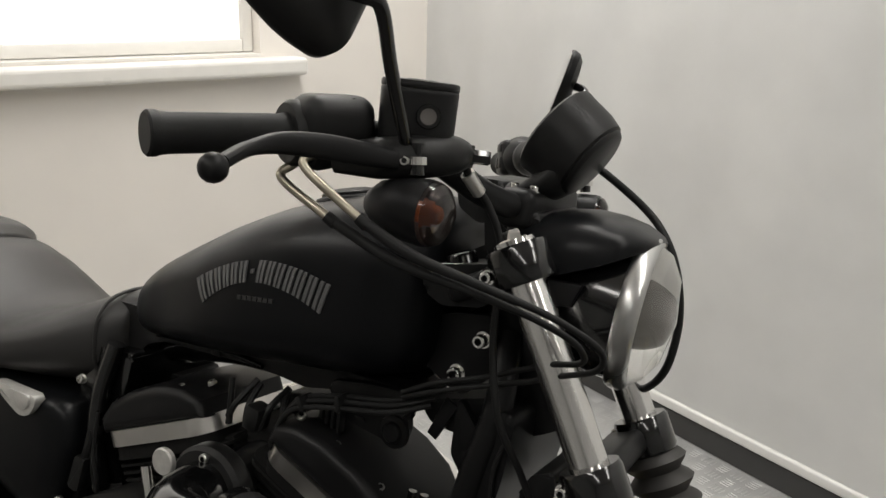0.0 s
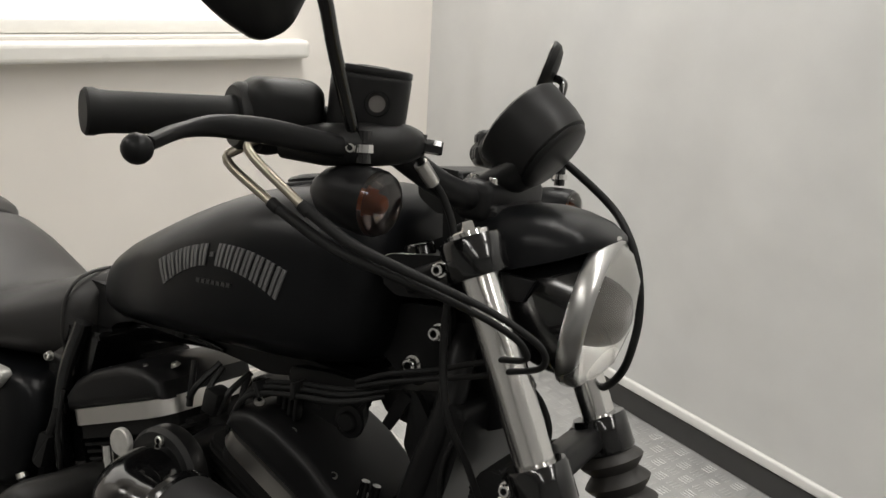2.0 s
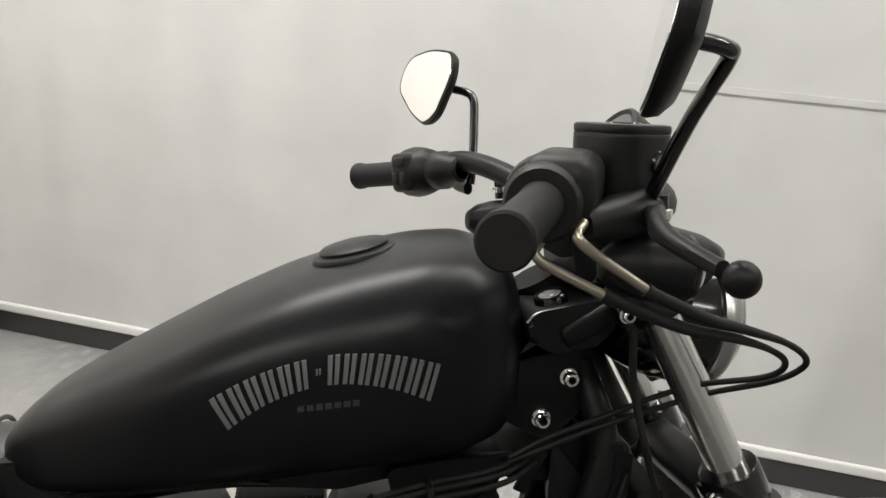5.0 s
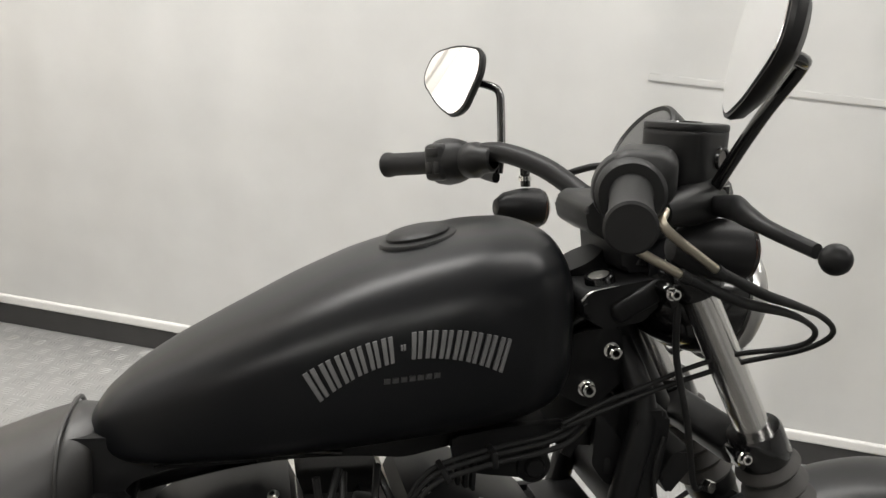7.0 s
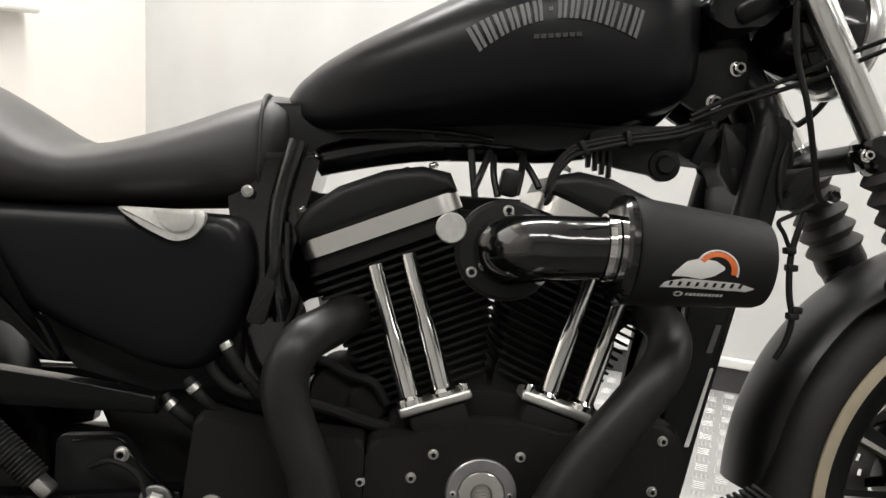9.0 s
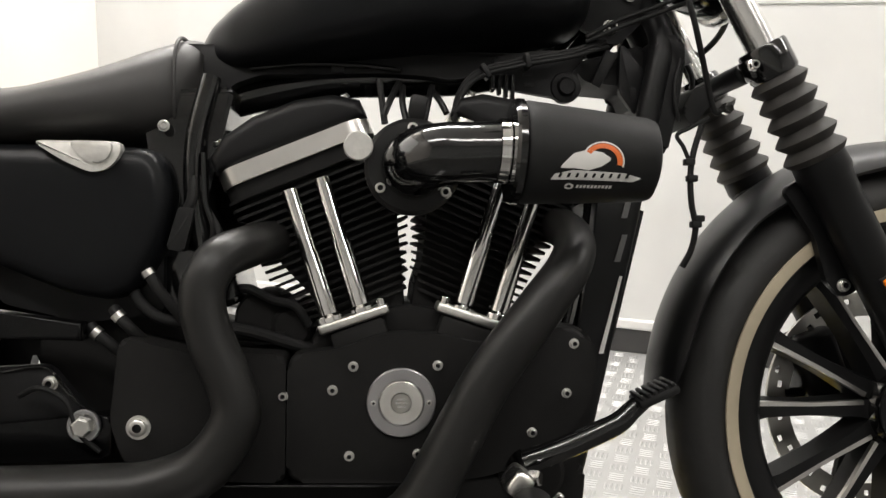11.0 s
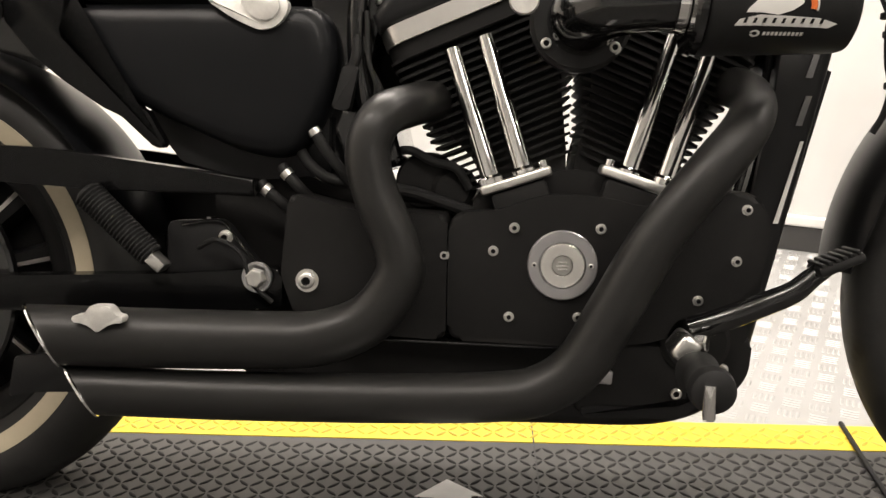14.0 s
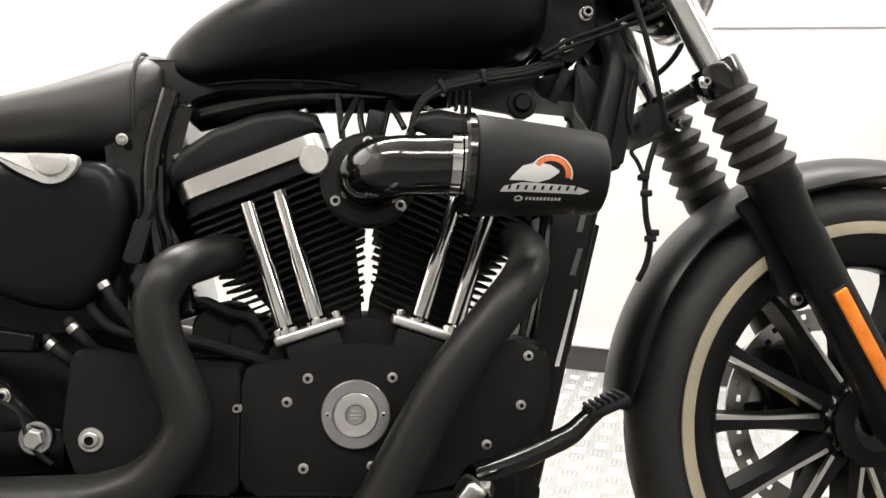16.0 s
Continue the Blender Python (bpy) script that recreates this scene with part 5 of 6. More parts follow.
sensor = part("sensor_cable", tube([(0.405, -0.09, 0.712), (0.394, -0.09, 0.675), (0.390, -0.09, 0.644), (0.392, -0.09, 0.606), (0.398, -0.09, 0.575), (0.394, -0.085, 0.544), (0.384, -0.08, 0.520)], 0.0042, 10), RUBBER, bike, "thin black cable with clips before the down tube")
part("cable_branch", tube([(0.417, -0.085, 0.723), (0.390, -0.09, 0.709), (0.371, -0.09, 0.698), (0.380, -0.09, 0.682), (0.392, -0.09, 0.655)], 0.003, 8), RUBBER, sensor)
for x, z in ((0.388, 0.662), (0.392, 0.640), (0.398, 0.578), (0.402, 0.586)):
    part("cable_clip", box((0.014, 0.014, 0.009), Matrix.Translation((x, -0.09, z)), 0.002), RUBBER, sensor)
part("plug_cover", plate(rounded([(0.385, 0.735), (0.40, 0.765), (0.425, 0.775), (0.430, 0.750), (0.40, 0.712)], 0.006), -0.07, 0.02, 0.006), RUBBER, bike)
ign = part("ignition_switch", lathe([(0.012, 0.010), (0.0155, 0.010), (0.0175, 0.007), (0.018, -0.02)], (0.283, -0.055, 0.980), (-0.35, -0.12, 1), 32), GLOSS, bike, "black ignition switch with a steel face")
part("switch_face", lathe([(0, 0.0095), (0.0035, 0.0095), (0.004, 0.008), (0.0128, 0.009)], (0.283, -0.055, 0.980), (-0.35, -0.12, 1), 32), ZINC, ign)

# ---- graphics drawn as plain shapes ----
def decal(strip, depth, mat, parent, name, lift=0.0014):
    """A thin raised band between two lines of (x, z), laid on a curved flank; depth(x, z) gives the flank."""
    bm = bmesh.new()
    top, low = strip
    rows = []
    for (xa, za), (xb, zb) in zip(top, low):
        col = []
        for q in (0, 0.34, 0.67, 1):
            x, z = xa + (xb - xa) * q, za + (zb - za) * q
            col.append((x, depth(x, z), z))
        rows.append(col)
    front = [[bm.verts.new((x, y - lift, z)) for x, y, z in c] for c in rows]
    back = [[bm.verts.new((x, y + 0.001, z)) for x, y, z in c] for c in rows]
    n, k = len(rows), 4
    for i in range(n - 1):
        for j in range(k - 1):
            bm.faces.new((front[i][j], front[i + 1][j], front[i + 1][j + 1], front[i][j + 1]))
        for j in (0, k - 1):
            bm.faces.new((front[i][j], back[i][j], back[i + 1][j], front[i + 1][j]))
    for i in (0, n - 1):
        for j in range(k - 1):
            bm.faces.new((front[i][j], front[i][j + 1], back[i][j + 1], back[i][j]))
    return part(name, bm, mat, parent)


def arc_point(q, v):
    """Along the arched tank graphic: q from its rear end to its front end, v from low to high."""
    low = Vector((-0.034, 0.874)) * (1 - q) ** 2 + 2 * q * (1 - q) * Vector((0.050, 0.952)) + Vector((0.155, 0.902)) * q * q
    high = Vector((-0.052, 0.901)) * (1 - q) ** 2 + 2 * q * (1 - q) * Vector((0.054, 0.973)) + Vector((0.164, 0.937)) * q * q
    return tuple(low + (high - low) * v)


for k in range(14):
    if k == 6:
        a, b, v0, v1 = 0.455, 0.478, 0.40, 0.60
    else:
        a, b, v0, v1 = (k + 0.12) / 14, (k + 0.84) / 14, 0.0, 1.0
    for c, d in ((a, a + (b - a) * 0.40), (a + (b - a) * 0.62, b)):
        decal(([arc_point(c + (d - c) * i / 2, v1) for i in range(3)], [arc_point(c + (d - c) * i / 2, v0) for i in range(3)]), tank_y, LOGO, tank, "graphic_bar")
for k in range(7):
    x = 0.030 + 0.0084 * k
    z = 0.8945 + 0.006 * (k / 6)
    decal(([(x, z + 0.005), (x + 0.006, z + 0.0055)], [(x, z), (x + 0.006, z + 0.0005)]), tank_y, LOGO_DARK, tank, "graphic_bar")


def sock_y(x, z):
    d = (x - FIL.x) / FD.x
    r = float(np.interp(d, [0.03, 0.05, 0.11, 0.17], [0.0595, 0.058, 0.0535, 0.0485]))
    zc = FIL.z + FD.z * d
    return FIL.y - math.sqrt(max(1e-6, r * r - (z - zc) ** 2))


def ring_strip(cx, cz, rx, rz, a0, a1, inner, n=14):
    pts = [radians(a0 + (a1 - a0) * i / n) for i in range(n + 1)]
    return ([(cx + rx * math.cos(a), cz + rz * math.sin(a)) for a in pts], [(cx + rx * inner * math.cos(a), cz + rz * inner * math.sin(a)) for a in pts])


sock = [o for o in air.children if o.name.startswith("filter_sock")][0]
decal(ring_strip(0.213, 0.6395, 0.0225, 0.0200, -12, 148, 0.74), sock_y, BADGE_ORANGE, sock, "badge_arc")
decal(ring_strip(0.213, 0.6395, 0.0245, 0.0220, -14, 150, 0.94), sock_y, BADGE_WHITE, sock, "badge_rim", 0.0019)
decal(([(0.168, 0.636), (0.180, 0.648), (0.196, 0.652), (0.212, 0.6495), (0.222, 0.6435)], [(0.166, 0.632), (0.182, 0.632), (0.198, 0.630), (0.212, 0.6345), (0.221, 0.6405)]), sock_y, BADGE_WHITE, sock, "badge_plume")
decal(([(0.160, 0.6255), (0.18, 0.630), (0.21, 0.629), (0.24, 0.6275), (0.259, 0.6225)], [(0.156, 0.6195), (0.18, 0.620), (0.21, 0.6195), (0.24, 0.619), (0.250, 0.6185)]), sock_y, BADGE_WHITE, sock, "badge_band")
for k in range(9):
    x = 0.164 + 0.0095 * k
    decal(([(x + 0.0015, 0.6268), (x + 0.0042, 0.6268)], [(x, 0.6222), (x + 0.0027, 0.6222)]), sock_y, RUBBER, sock, "badge_mark", 0.0030)
for k in range(10):
    x = 0.186 + 0.0042 * k
    decal(([(x + 0.0006, 0.6145), (x + 0.0032, 0.6145)], [(x, 0.6115), (x + 0.0026, 0.6115)]), sock_y, BADGE_WHITE, sock, "badge_bar")
decal(ring_strip(0.178, 0.6130, 0.0052, 0.0030, -170, 170, 0.55), sock_y, BADGE_WHITE, sock, "badge_ring")
# ---- frame ----
frame_part = part("frame", tube([(0.30, 0, 0.93), (0.15, 0, 0.80), (-0.10, 0, 0.775), (-0.28, 0, 0.735)], 0.026, 20), GLOSS, bike, "gloss black tubular frame")
for sy in (-1, 1):
    part("down_tube", tube([(0.335, sy * 0.03, 0.90), (0.352, sy * 0.075, 0.83), (0.335, sy * 0.085, 0.74), (0.290, sy * 0.088, 0.53), (0.250, sy * 0.09, 0.34), (0.215, sy * 0.095, 0.215),
                            (0.15, sy * 0.10, 0.163), (0.0, sy * 0.105, 0.155), (-0.30, sy * 0.11, 0.16), (-0.42, sy * 0.11, 0.22)], 0.0165, 18), SATIN, frame_part)
    part("upper_rail", tube([(-0.28, sy * 0.06, 0.74), (-0.40, sy * 0.08, 0.70), (-0.62, sy * 0.10, 0.672), (-0.80, sy * 0.13, 0.66)], 0.016, 16), GLOSS, frame_part)
    part("rear_rail", plate([(-0.90, 0.487), (-0.70, 0.485), (-0.633, 0.480), (-0.50, 0.464), (-0.385, 0.449), (-0.385, 0.427), (-0.596, 0.432), (-0.752, 0.441), (-0.90, 0.452)], sy * 0.12, sy * 0.15, 0.005, 3), FRAME, frame_part)
    part("swingarm", plate(rounded([(-0.35, 0.338), (-0.494, 0.326), (-0.69, 0.318), (-0.95, 0.308), (-0.95, 0.262), (-0.70, 0.272), (-0.35, 0.285)], 0.012), sy * 0.112, sy * 0.146, 0.004, 3), FRAME, bike, "gloss black swingarm")
NECK = rounded([(0.239, 0.851), (0.244, 0.907), (0.276, 0.918), (0.325, 0.925), (0.335, 0.86), (0.300, 0.826), (0.285, 0.826)], 0.008)
neck = plate(NECK, -0.045, -0.056, 0.004)
part("neck_plate", neck, SATIN, frame_part)
part("neck_plate", plate(NECK, 0.045, 0.056, 0.004), SATIN, frame_part)
bolt(frame_part, (0.287, -0.056, 0.849), r=0.0085, h=0.012, mat=CHROME)
bolt(frame_part, (0.315, -0.056, 0.895), r=0.008, h=0.014, mat=CHROME)

# ---- headlamp ----
HD = Vector((1, 0.10, -0.08)).normalized()
HC = Vector((0.458, 0, 0.955))
lamp = lambda profile: [(r * 0.99, d) for r, d in profile]
head = part("headlamp", lathe(lamp([(0, -0.105), (0.03, -0.102), (0.055, -0.085), (0.070, -0.055), (0.077, -0.02), (0.079, 0.0), (0.079, 0.006)]), HC, HD, 56), GLOSS, bike, "round headlamp with a satin chrome rim")
part("headlamp_rim", lathe(lamp([(0.078, -0.001), (0.0835, 0.0), (0.0865, 0.005), (0.0865, 0.012), (0.084, 0.019), (0.080, 0.023), (0.0775, 0.0235), (0.0765, 0.020)]), HC, HD, 72), RIM, head, "satin chrome trim ring")
part("reflector_bowl", lathe(lamp([(0, -0.040), (0.02, -0.038), (0.034, -0.031), (0.046, -0.024), (0.056, -0.012), (0.066, -0.002), (0.0765, 0.019)]), HC, HD, 22), REFLECT, head, "", 0)
part("headlamp_bulb", lathe(lamp([(0, 0.034), (0.007, 0.032), (0.014, 0.024), (0.0185, 0.012), (0.020, -0.004), (0.020, -0.012), (0.016, -0.014), (0.010, -0.04)]), HC, HD, 28), BULB_CAP, head, "grey bulb shield")
part("headlamp_lens", lathe(lamp([(0.0770, 0.021), (0.070, 0.034), (0.046, 0.048), (0, 0.055), (0, 0.052), (0.046, 0.045), (0.068, 0.031), (0.0750, 0.019)]), HC, HD, 56), LENS, head, "clear domed lens").visible_shadow = False
# eyebrow visor over the lamp
loops = []
VX = [0.335, 0.36, 0.385, 0.41, 0.435, 0.46, 0.478, 0.486]
VT = [1.030, 1.046, 1.054, 1.057, 1.055, 1.049, 1.040, 1.034]
VH = [0.072, 0.080, 0.086, 0.088, 0.084, 0.072, 0.050, 0.024]
VL = [0.985, 0.980, 0.985, 0.994, 1.004, 1.016, 1.026, 1.029]
for i in range(24):
    x = VX[0] + (VX[-1] - VX[0]) * i / 23
    zt, hw, lo = (float(np.interp(x, VX, v)) for v in (VT, VH, VL))
    loop = []
    for k in range(21):
        a = math.pi * k / 20
        c, sn = math.cos(a), math.sin(a)
        loop.append((x, hw * math.copysign(abs(c) ** 0.75, c), lo + (zt - lo) * sn ** 0.62))
    inner = [(p[0], p[1] * 0.95, lo + (p[2] - lo) * 0.92 - 0.001) for p in loop[::-1]]
    loops.append(loop + inner)
part("visor", loft(loops), MATTE, head, "matte black eyebrow visor", 50)
for sy in (-1, 1):
    part("lamp_mount", plate([(0.37, 0.985), (0.43, 0.985), (0.42, 0.960), (0.37, 0.955)], sy * 0.072, sy * 0.080, 0.002), SATIN, head)

# ---- speedometer ----
SD = Vector((-0.84, 0, 0.54)).normalized()
SP = Vector((0.371, -0.001, 1.122))
speedo = part("speedometer", lathe([(0, -0.034), (0.040, -0.034), (0.0435, -0.032), (0.045, -0.029), (0.0445, -0.0275), (0.048, -0.026), (0.052, -0.010), (0.054, 0.020), (0.0545, 0.021), (0.0545, 0.026), (0.051, 0.029), (0.047, 0.027)], SP, SD, 64), PLASTIC, bike, "matte black round speedometer")
part("dial", lathe([(0.047, 0.0265), (0.0, 0.0265)], SP, SD, 48), GLOSS, speedo, "dark dial under glass")
arm = loft([[(x, -0.004 + w * math.cos(a), z + h * math.sin(a)) for a in [2 * math.pi * k / 20 for k in range(20)]] for x, z, w, h in
            ((0.376, 1.098, 0.040, 0.030), (0.354, 1.077, 0.044, 0.022), (0.332, 1.066, 0.046, 0.014), (0.312, 1.064, 0.046, 0.011), (0.296, 1.064, 0.040, 0.008))])
part("speedo_bracket", arm, PLASTIC, speedo, "black speedometer console arm", 60)

# ---- handlebar ----
BAR = [(0.214, -0.276, 1.101), (0.232, -0.245, 1.104), (0.270, -0.175, 1.096), (0.312, -0.105, 1.056), (0.332, -0.06, 1.042), (0.334, 0, 1.041)]
BAR_L = [(0.168, 0.298, 1.073), (0.199, 0.266, 1.084), (0.236, 0.222, 1.094), (0.280, 0.155, 1.080), (0.316, 0.092, 1.050), (0.331, 0.055, 1.041)]
bars = part("handlebar", tube(BAR + BAR_L[::-1], 0.0142, 20), SATIN, bike, "gloss black handlebar")
for y in (-0.045, 0.045):
    part("riser", lathe([(0.022, 0), (0.019, 0.01), (0.018, 0.045), (0.021, 0.05), (0.021, 0.058), (0, 0.058)], (0.334, y, 0.992), (0, 0, 1), 24), GLOSS, bars)
part("bar_clamp", span(0.312, 0.356, -0.070, 0.070, 1.018, 1.062, 0.012, 3), SATIN, bars)
part("indicator_box", plate(rounded([(0.256, 1.053), (0.270, 1.066), (0.312, 1.066), (0.318, 1.022), (0.288, 1.016), (0.262, 1.030)], 0.006), -0.055, 0.045, 0.005, 3), PLASTIC, bars, "black indicator box on the bar clamp")
part("riser_cover", plate(rounded([(0.296, 1.040), (0.362, 1.040), (0.366, 0.985), (0.305, 0.982)], 0.008), -0.062, 0.062, 0.006, 3), SATIN, bars)
for x in (0.323, 0.346):
    for y in (-0.048, 0.048):
        bolt(bars, (x, y, 1.059), (0, 0, 1), 0.005, 0.007, CHROME)


def grip_set(a, b, housing):
    """Rubber grip from its outer end a to its inner end b, with the switch housing inboard: (radius, distance) rings."""
    a, b = Vector(a), Vector(b)
    d = (b - a).normalized()
    ln = (b - a).length
    g = part("grip", lathe([(0, 0), (0.0175, 0), (0.0195, 0.002), (0.0195, 0.008), (0.0182, 0.012), (0.0175, 0.02), (0.0172, ln - 0.01), (0.019, ln), (0.014, ln)], a, d, 36), RUBBER, bars, "black rubber grip")
    h = part("switch_housing", lathe([(r, ln + q) for r, q in housing], a, d, 28), PLASTIC, bars, "black switch housing")
    return g, h, b, d


gR, hR, bR, dR = grip_set((0.148, -0.398, 1.088), (0.201, -0.283, 1.098), [(0.017, -0.002), (0.027, -0.002), (0.030, 0.002), (0.031, 0.016), (0.033, 0.018), (0.035, 0.030), (0.032, 0.050), (0.025, 0.062), (0.015, 0.066)])
gL, hL, bL, dL = grip_set((0.099, 0.377, 1.057), (0.166, 0.298, 1.071), [(0.017, -0.002), (0.028, -0.002), (0.033, 0.003), (0.035, 0.018), (0.033, 0.032), (0.029, 0.045), (0.024, 0.050), (0.026, 0.056), (0.026, 0.070), (0.020, 0.080), (0.018, 0.095), (0.014, 0.098)])
# thumb block and buttons of the left switch
sideL = dL.cross(Vector((0, 0, 1))).normalized()
rear = -sideL if sideL.x > 0 else sideL
mL = Matrix((( *dL, ), (*rear, ), (*dL.cross(rear), ))).transposed().to_4x4()
mL = Matrix.Translation(bL + dL * 0.014 + rear * 0.020) @ mL
part("thumb_block", box((0.036, 0.030, 0.054), mL, 0.009, 4), PLASTIC, hL)
for dz, hz in ((-0.014, 0.014), (0.008, 0.018), (0.0085, 0.018)):
    off = -0.007 if dz > 0.0081 else (0.007 if dz > 0 else 0.0)
    part("switch_button", box((0.011 if dz > 0 else 0.022, 0.010, hz), mL @ Matrix.Translation((off, 0.012, dz)), 0.003), PLASTIC, hL)
bolt(hL, bL + dL * 0.030 + rear * 0.020 + Vector((0, 0, 0.018)), rear, 0.003, 0.003, PLASTIC)
# raised switch pod on the right, above the bar
part("switch_pod", box((0.072, 0.058, 0.050), Matrix.Translation((0.226, -0.252, 1.112)) @ pose(0, 0, 0, 0, -4, 62), 0.018, 5), PLASTIC, hR)
bolt(hR, (0.248, -0.252, 1.130), (0.7, -0.35, 0.6), 0.0045, 0.004, GLOSS)

# brake master cylinder with its sight glass
mcm = Matrix.Translation((0.288, -0.205, 1.126)) @ pose(0, 0, 0, 0, 0, 31)
MCO = rounded([(-0.036, -0.033), (0.036, -0.033), (0.036, 0.033), (-0.036, 0.033)], 0.024, 6)


def pot(layers):
    bm = loft([[mcm @ Vector((x * k, y * k, z)) for x, y in MCO] for k, z in layers])
    return bm


mc = part("master_cylinder", pot(((0.90, -0.030), (0.965, -0.025), (0.985, -0.010), (1.0, 0.020), (1.0, 0.0235), (0.985, 0.0245))), PLASTIC, bars, "black brake fluid reservoir with a sight glass")
part("reservoir_lid", pot(((0.99, 0.0248), (1.005, 0.0262), (1.005, 0.0300), (0.98, 0.0315), (0.90, 0.0322))), PLASTIC, mc)
part("lid_disc", lathe([(0, 0.001), (0.013, 0.001), (0.0145, 0.002), (0.016, 0)], mcm @ Vector((0, 0, 0.0312)), (0, 0, 1), 32), GLOSS, mc)
for dx, dy in ((-0.020, -0.016), (0.020, 0.016)):
    bolt(mc, mcm @ Vector((dx, dy, 0.031)), (0, 0, 1), 0.003, 0.001, GLOSS)
face = mcm.to_3x3() @ Vector((0, -1, 0))
part("sight_glass", lathe([(0.0072, 0.001), (0.008, 0.003), (0.0105, 0.003), (0.0115, 0)], mcm @ Vector((0.010, -0.0325, 0.001)), face, 32), GLOSS, mc, "round sight glass")
part("sight_pane", lathe([(0, 0.0012), (0.0074, 0.0012)], mcm @ Vector((0.010, -0.0325, 0.001)), face, 24), BULB_CAP, mc)
part("lever_perch", tube([(0.240, -0.262, 1.080), (0.275, -0.246, 1.085), (0.305, -0.228, 1.090), (0.322, -0.200, 1.094), (0.318, -0.17, 1.094)], [0.013, 0.019, 0.020, 0.019, 0.015], 16), PLASTIC, mc)
bolt(mc, (0.305, -0.2465, 1.087), (0.45, -0.88, 0), 0.0045, 0.005, ZINC)
part("banjo_bolt", lathe([(0, 0.016), (0.006, 0.016), (0.007, 0.014), (0.007, 0), (0.011, 0), (0.011, -0.006), (0, -0.006)], (0.332, -0.168, 1.094), (0.85, 0.5, 0), 6), GLOSS, mc)


def lever(pts, ball):
    """A flat blade, thick at the pivot, that ends in a ball."""
    line = curve_points(pts, 6)
    loops = []
    for i, p in enumerate(line):
        q = i / (len(line) - 1)
        t = (line[min(i + 1, len(line) - 1)] - line[max(i - 1, 0)]).normalized()
        flat = t.cross(Vector((0, 0, 1))).normalized()
        hh = 0.0085 + 0.0035 * math.sin(math.pi * min(1, q * 1.3)) - 0.003 * q
        ww = 0.006
        loops.append([p + flat * ww * math.cos(a) + Vector((0, 0, 1)) * hh * math.copysign(abs(math.sin(a)) ** 0.7, math.sin(a)) for a in [2 * math.pi * k / 14 for k in range(14)]])
    lv = part("lever", loft(loops), SATIN, bars, "black lever with a ball end")
    part("lever_ball", lathe([(0.0112 * math.sin(math.pi * k / 10), -0.0112 * math.cos(math.pi * k / 10)) for k in range(11)], ball, (0, 1, 0), 20), SATIN, lv)


lever([(0.302, -0.232, 1.084), (0.290, -0.285, 1.090), (0.274, -0.326, 1.094), (0.259, -0.362, 1.094), (0.258, -0.396, 1.0885), (0.270, -0.434, 1.080)], (0.2755, -0.447, 1.077))
lever([(0.245, 0.263, 1.054), (0.239, 0.313, 1.056), (0.233, 0.358, 1.060), (0.225, 0.388, 1.058), (0.215, 0.423, 1.048), (0.209, 0.440, 1.042)], (0.208, 0.446, 1.040))


def mirror(centre, normal, stem, s):
    """A rounded mirror head on a bent stem."""
    c = Vector(centre)
    n = Vector(normal).normalized()
    right = Vector((0, 0, 1)).cross(n).normalized() * s
    up = Vector((0, 0, 1)) - n * n.z
    up.normalize()
    out = rounded([(-0.068, -0.006), (-0.056, 0.040), (0.0, 0.052), (0.054, 0.046), (0.062, 0.012), (0.044, -0.046), (0.022, -0.059), (-0.014, -0.045)], 0.022, 6)
    out = [(x * 1.08, z * 1.04) for x, z in out]
    loops = [[c + right * x * k + up * z * k + n * d for x, z in out] for k, d in ((0.45, -0.018), (0.78, -0.015), (0.95, -0.008), (1.0, 0.0), (0.985, 0.004), (0.93, 0.004))]
    mb = part("mirror", loft(loops), PLASTIC, bars, "black rounded rear-view mirror")
    part("mirror_glass", loft([[c + right * x * 0.93 + up * z * 0.93 + n * 0.0048 for x, z in out], [c + right * x * 0.92 + up * z * 0.92 + n * 0.0055 for x, z in out]]), MIRROR, mb, "clear mirror glass", 0)
    part("mirror_stem", tube(stem, 0.0062, 12), GLOSS, mb)


mirror((0.262, -0.350, 1.222), (-0.96, 0.30, 0.18), [(0.303, -0.232, 1.085), (0.303, -0.250, 1.112), (0.309, -0.290, 1.166), (0.317, -0.322, 1.206), (0.309, -0.334, 1.213), (0.278, -0.344, 1.217)], -1)
mirror((0.194, 0.359, 1.194), (-0.86, -0.42, 0.23), [(0.247, 0.258, 1.061), (0.249, 0.260, 1.096), (0.254, 0.290, 1.150), (0.254, 0.304, 1.176), (0.244, 0.318, 1.186), (0.214, 0.344, 1.192)], 1)


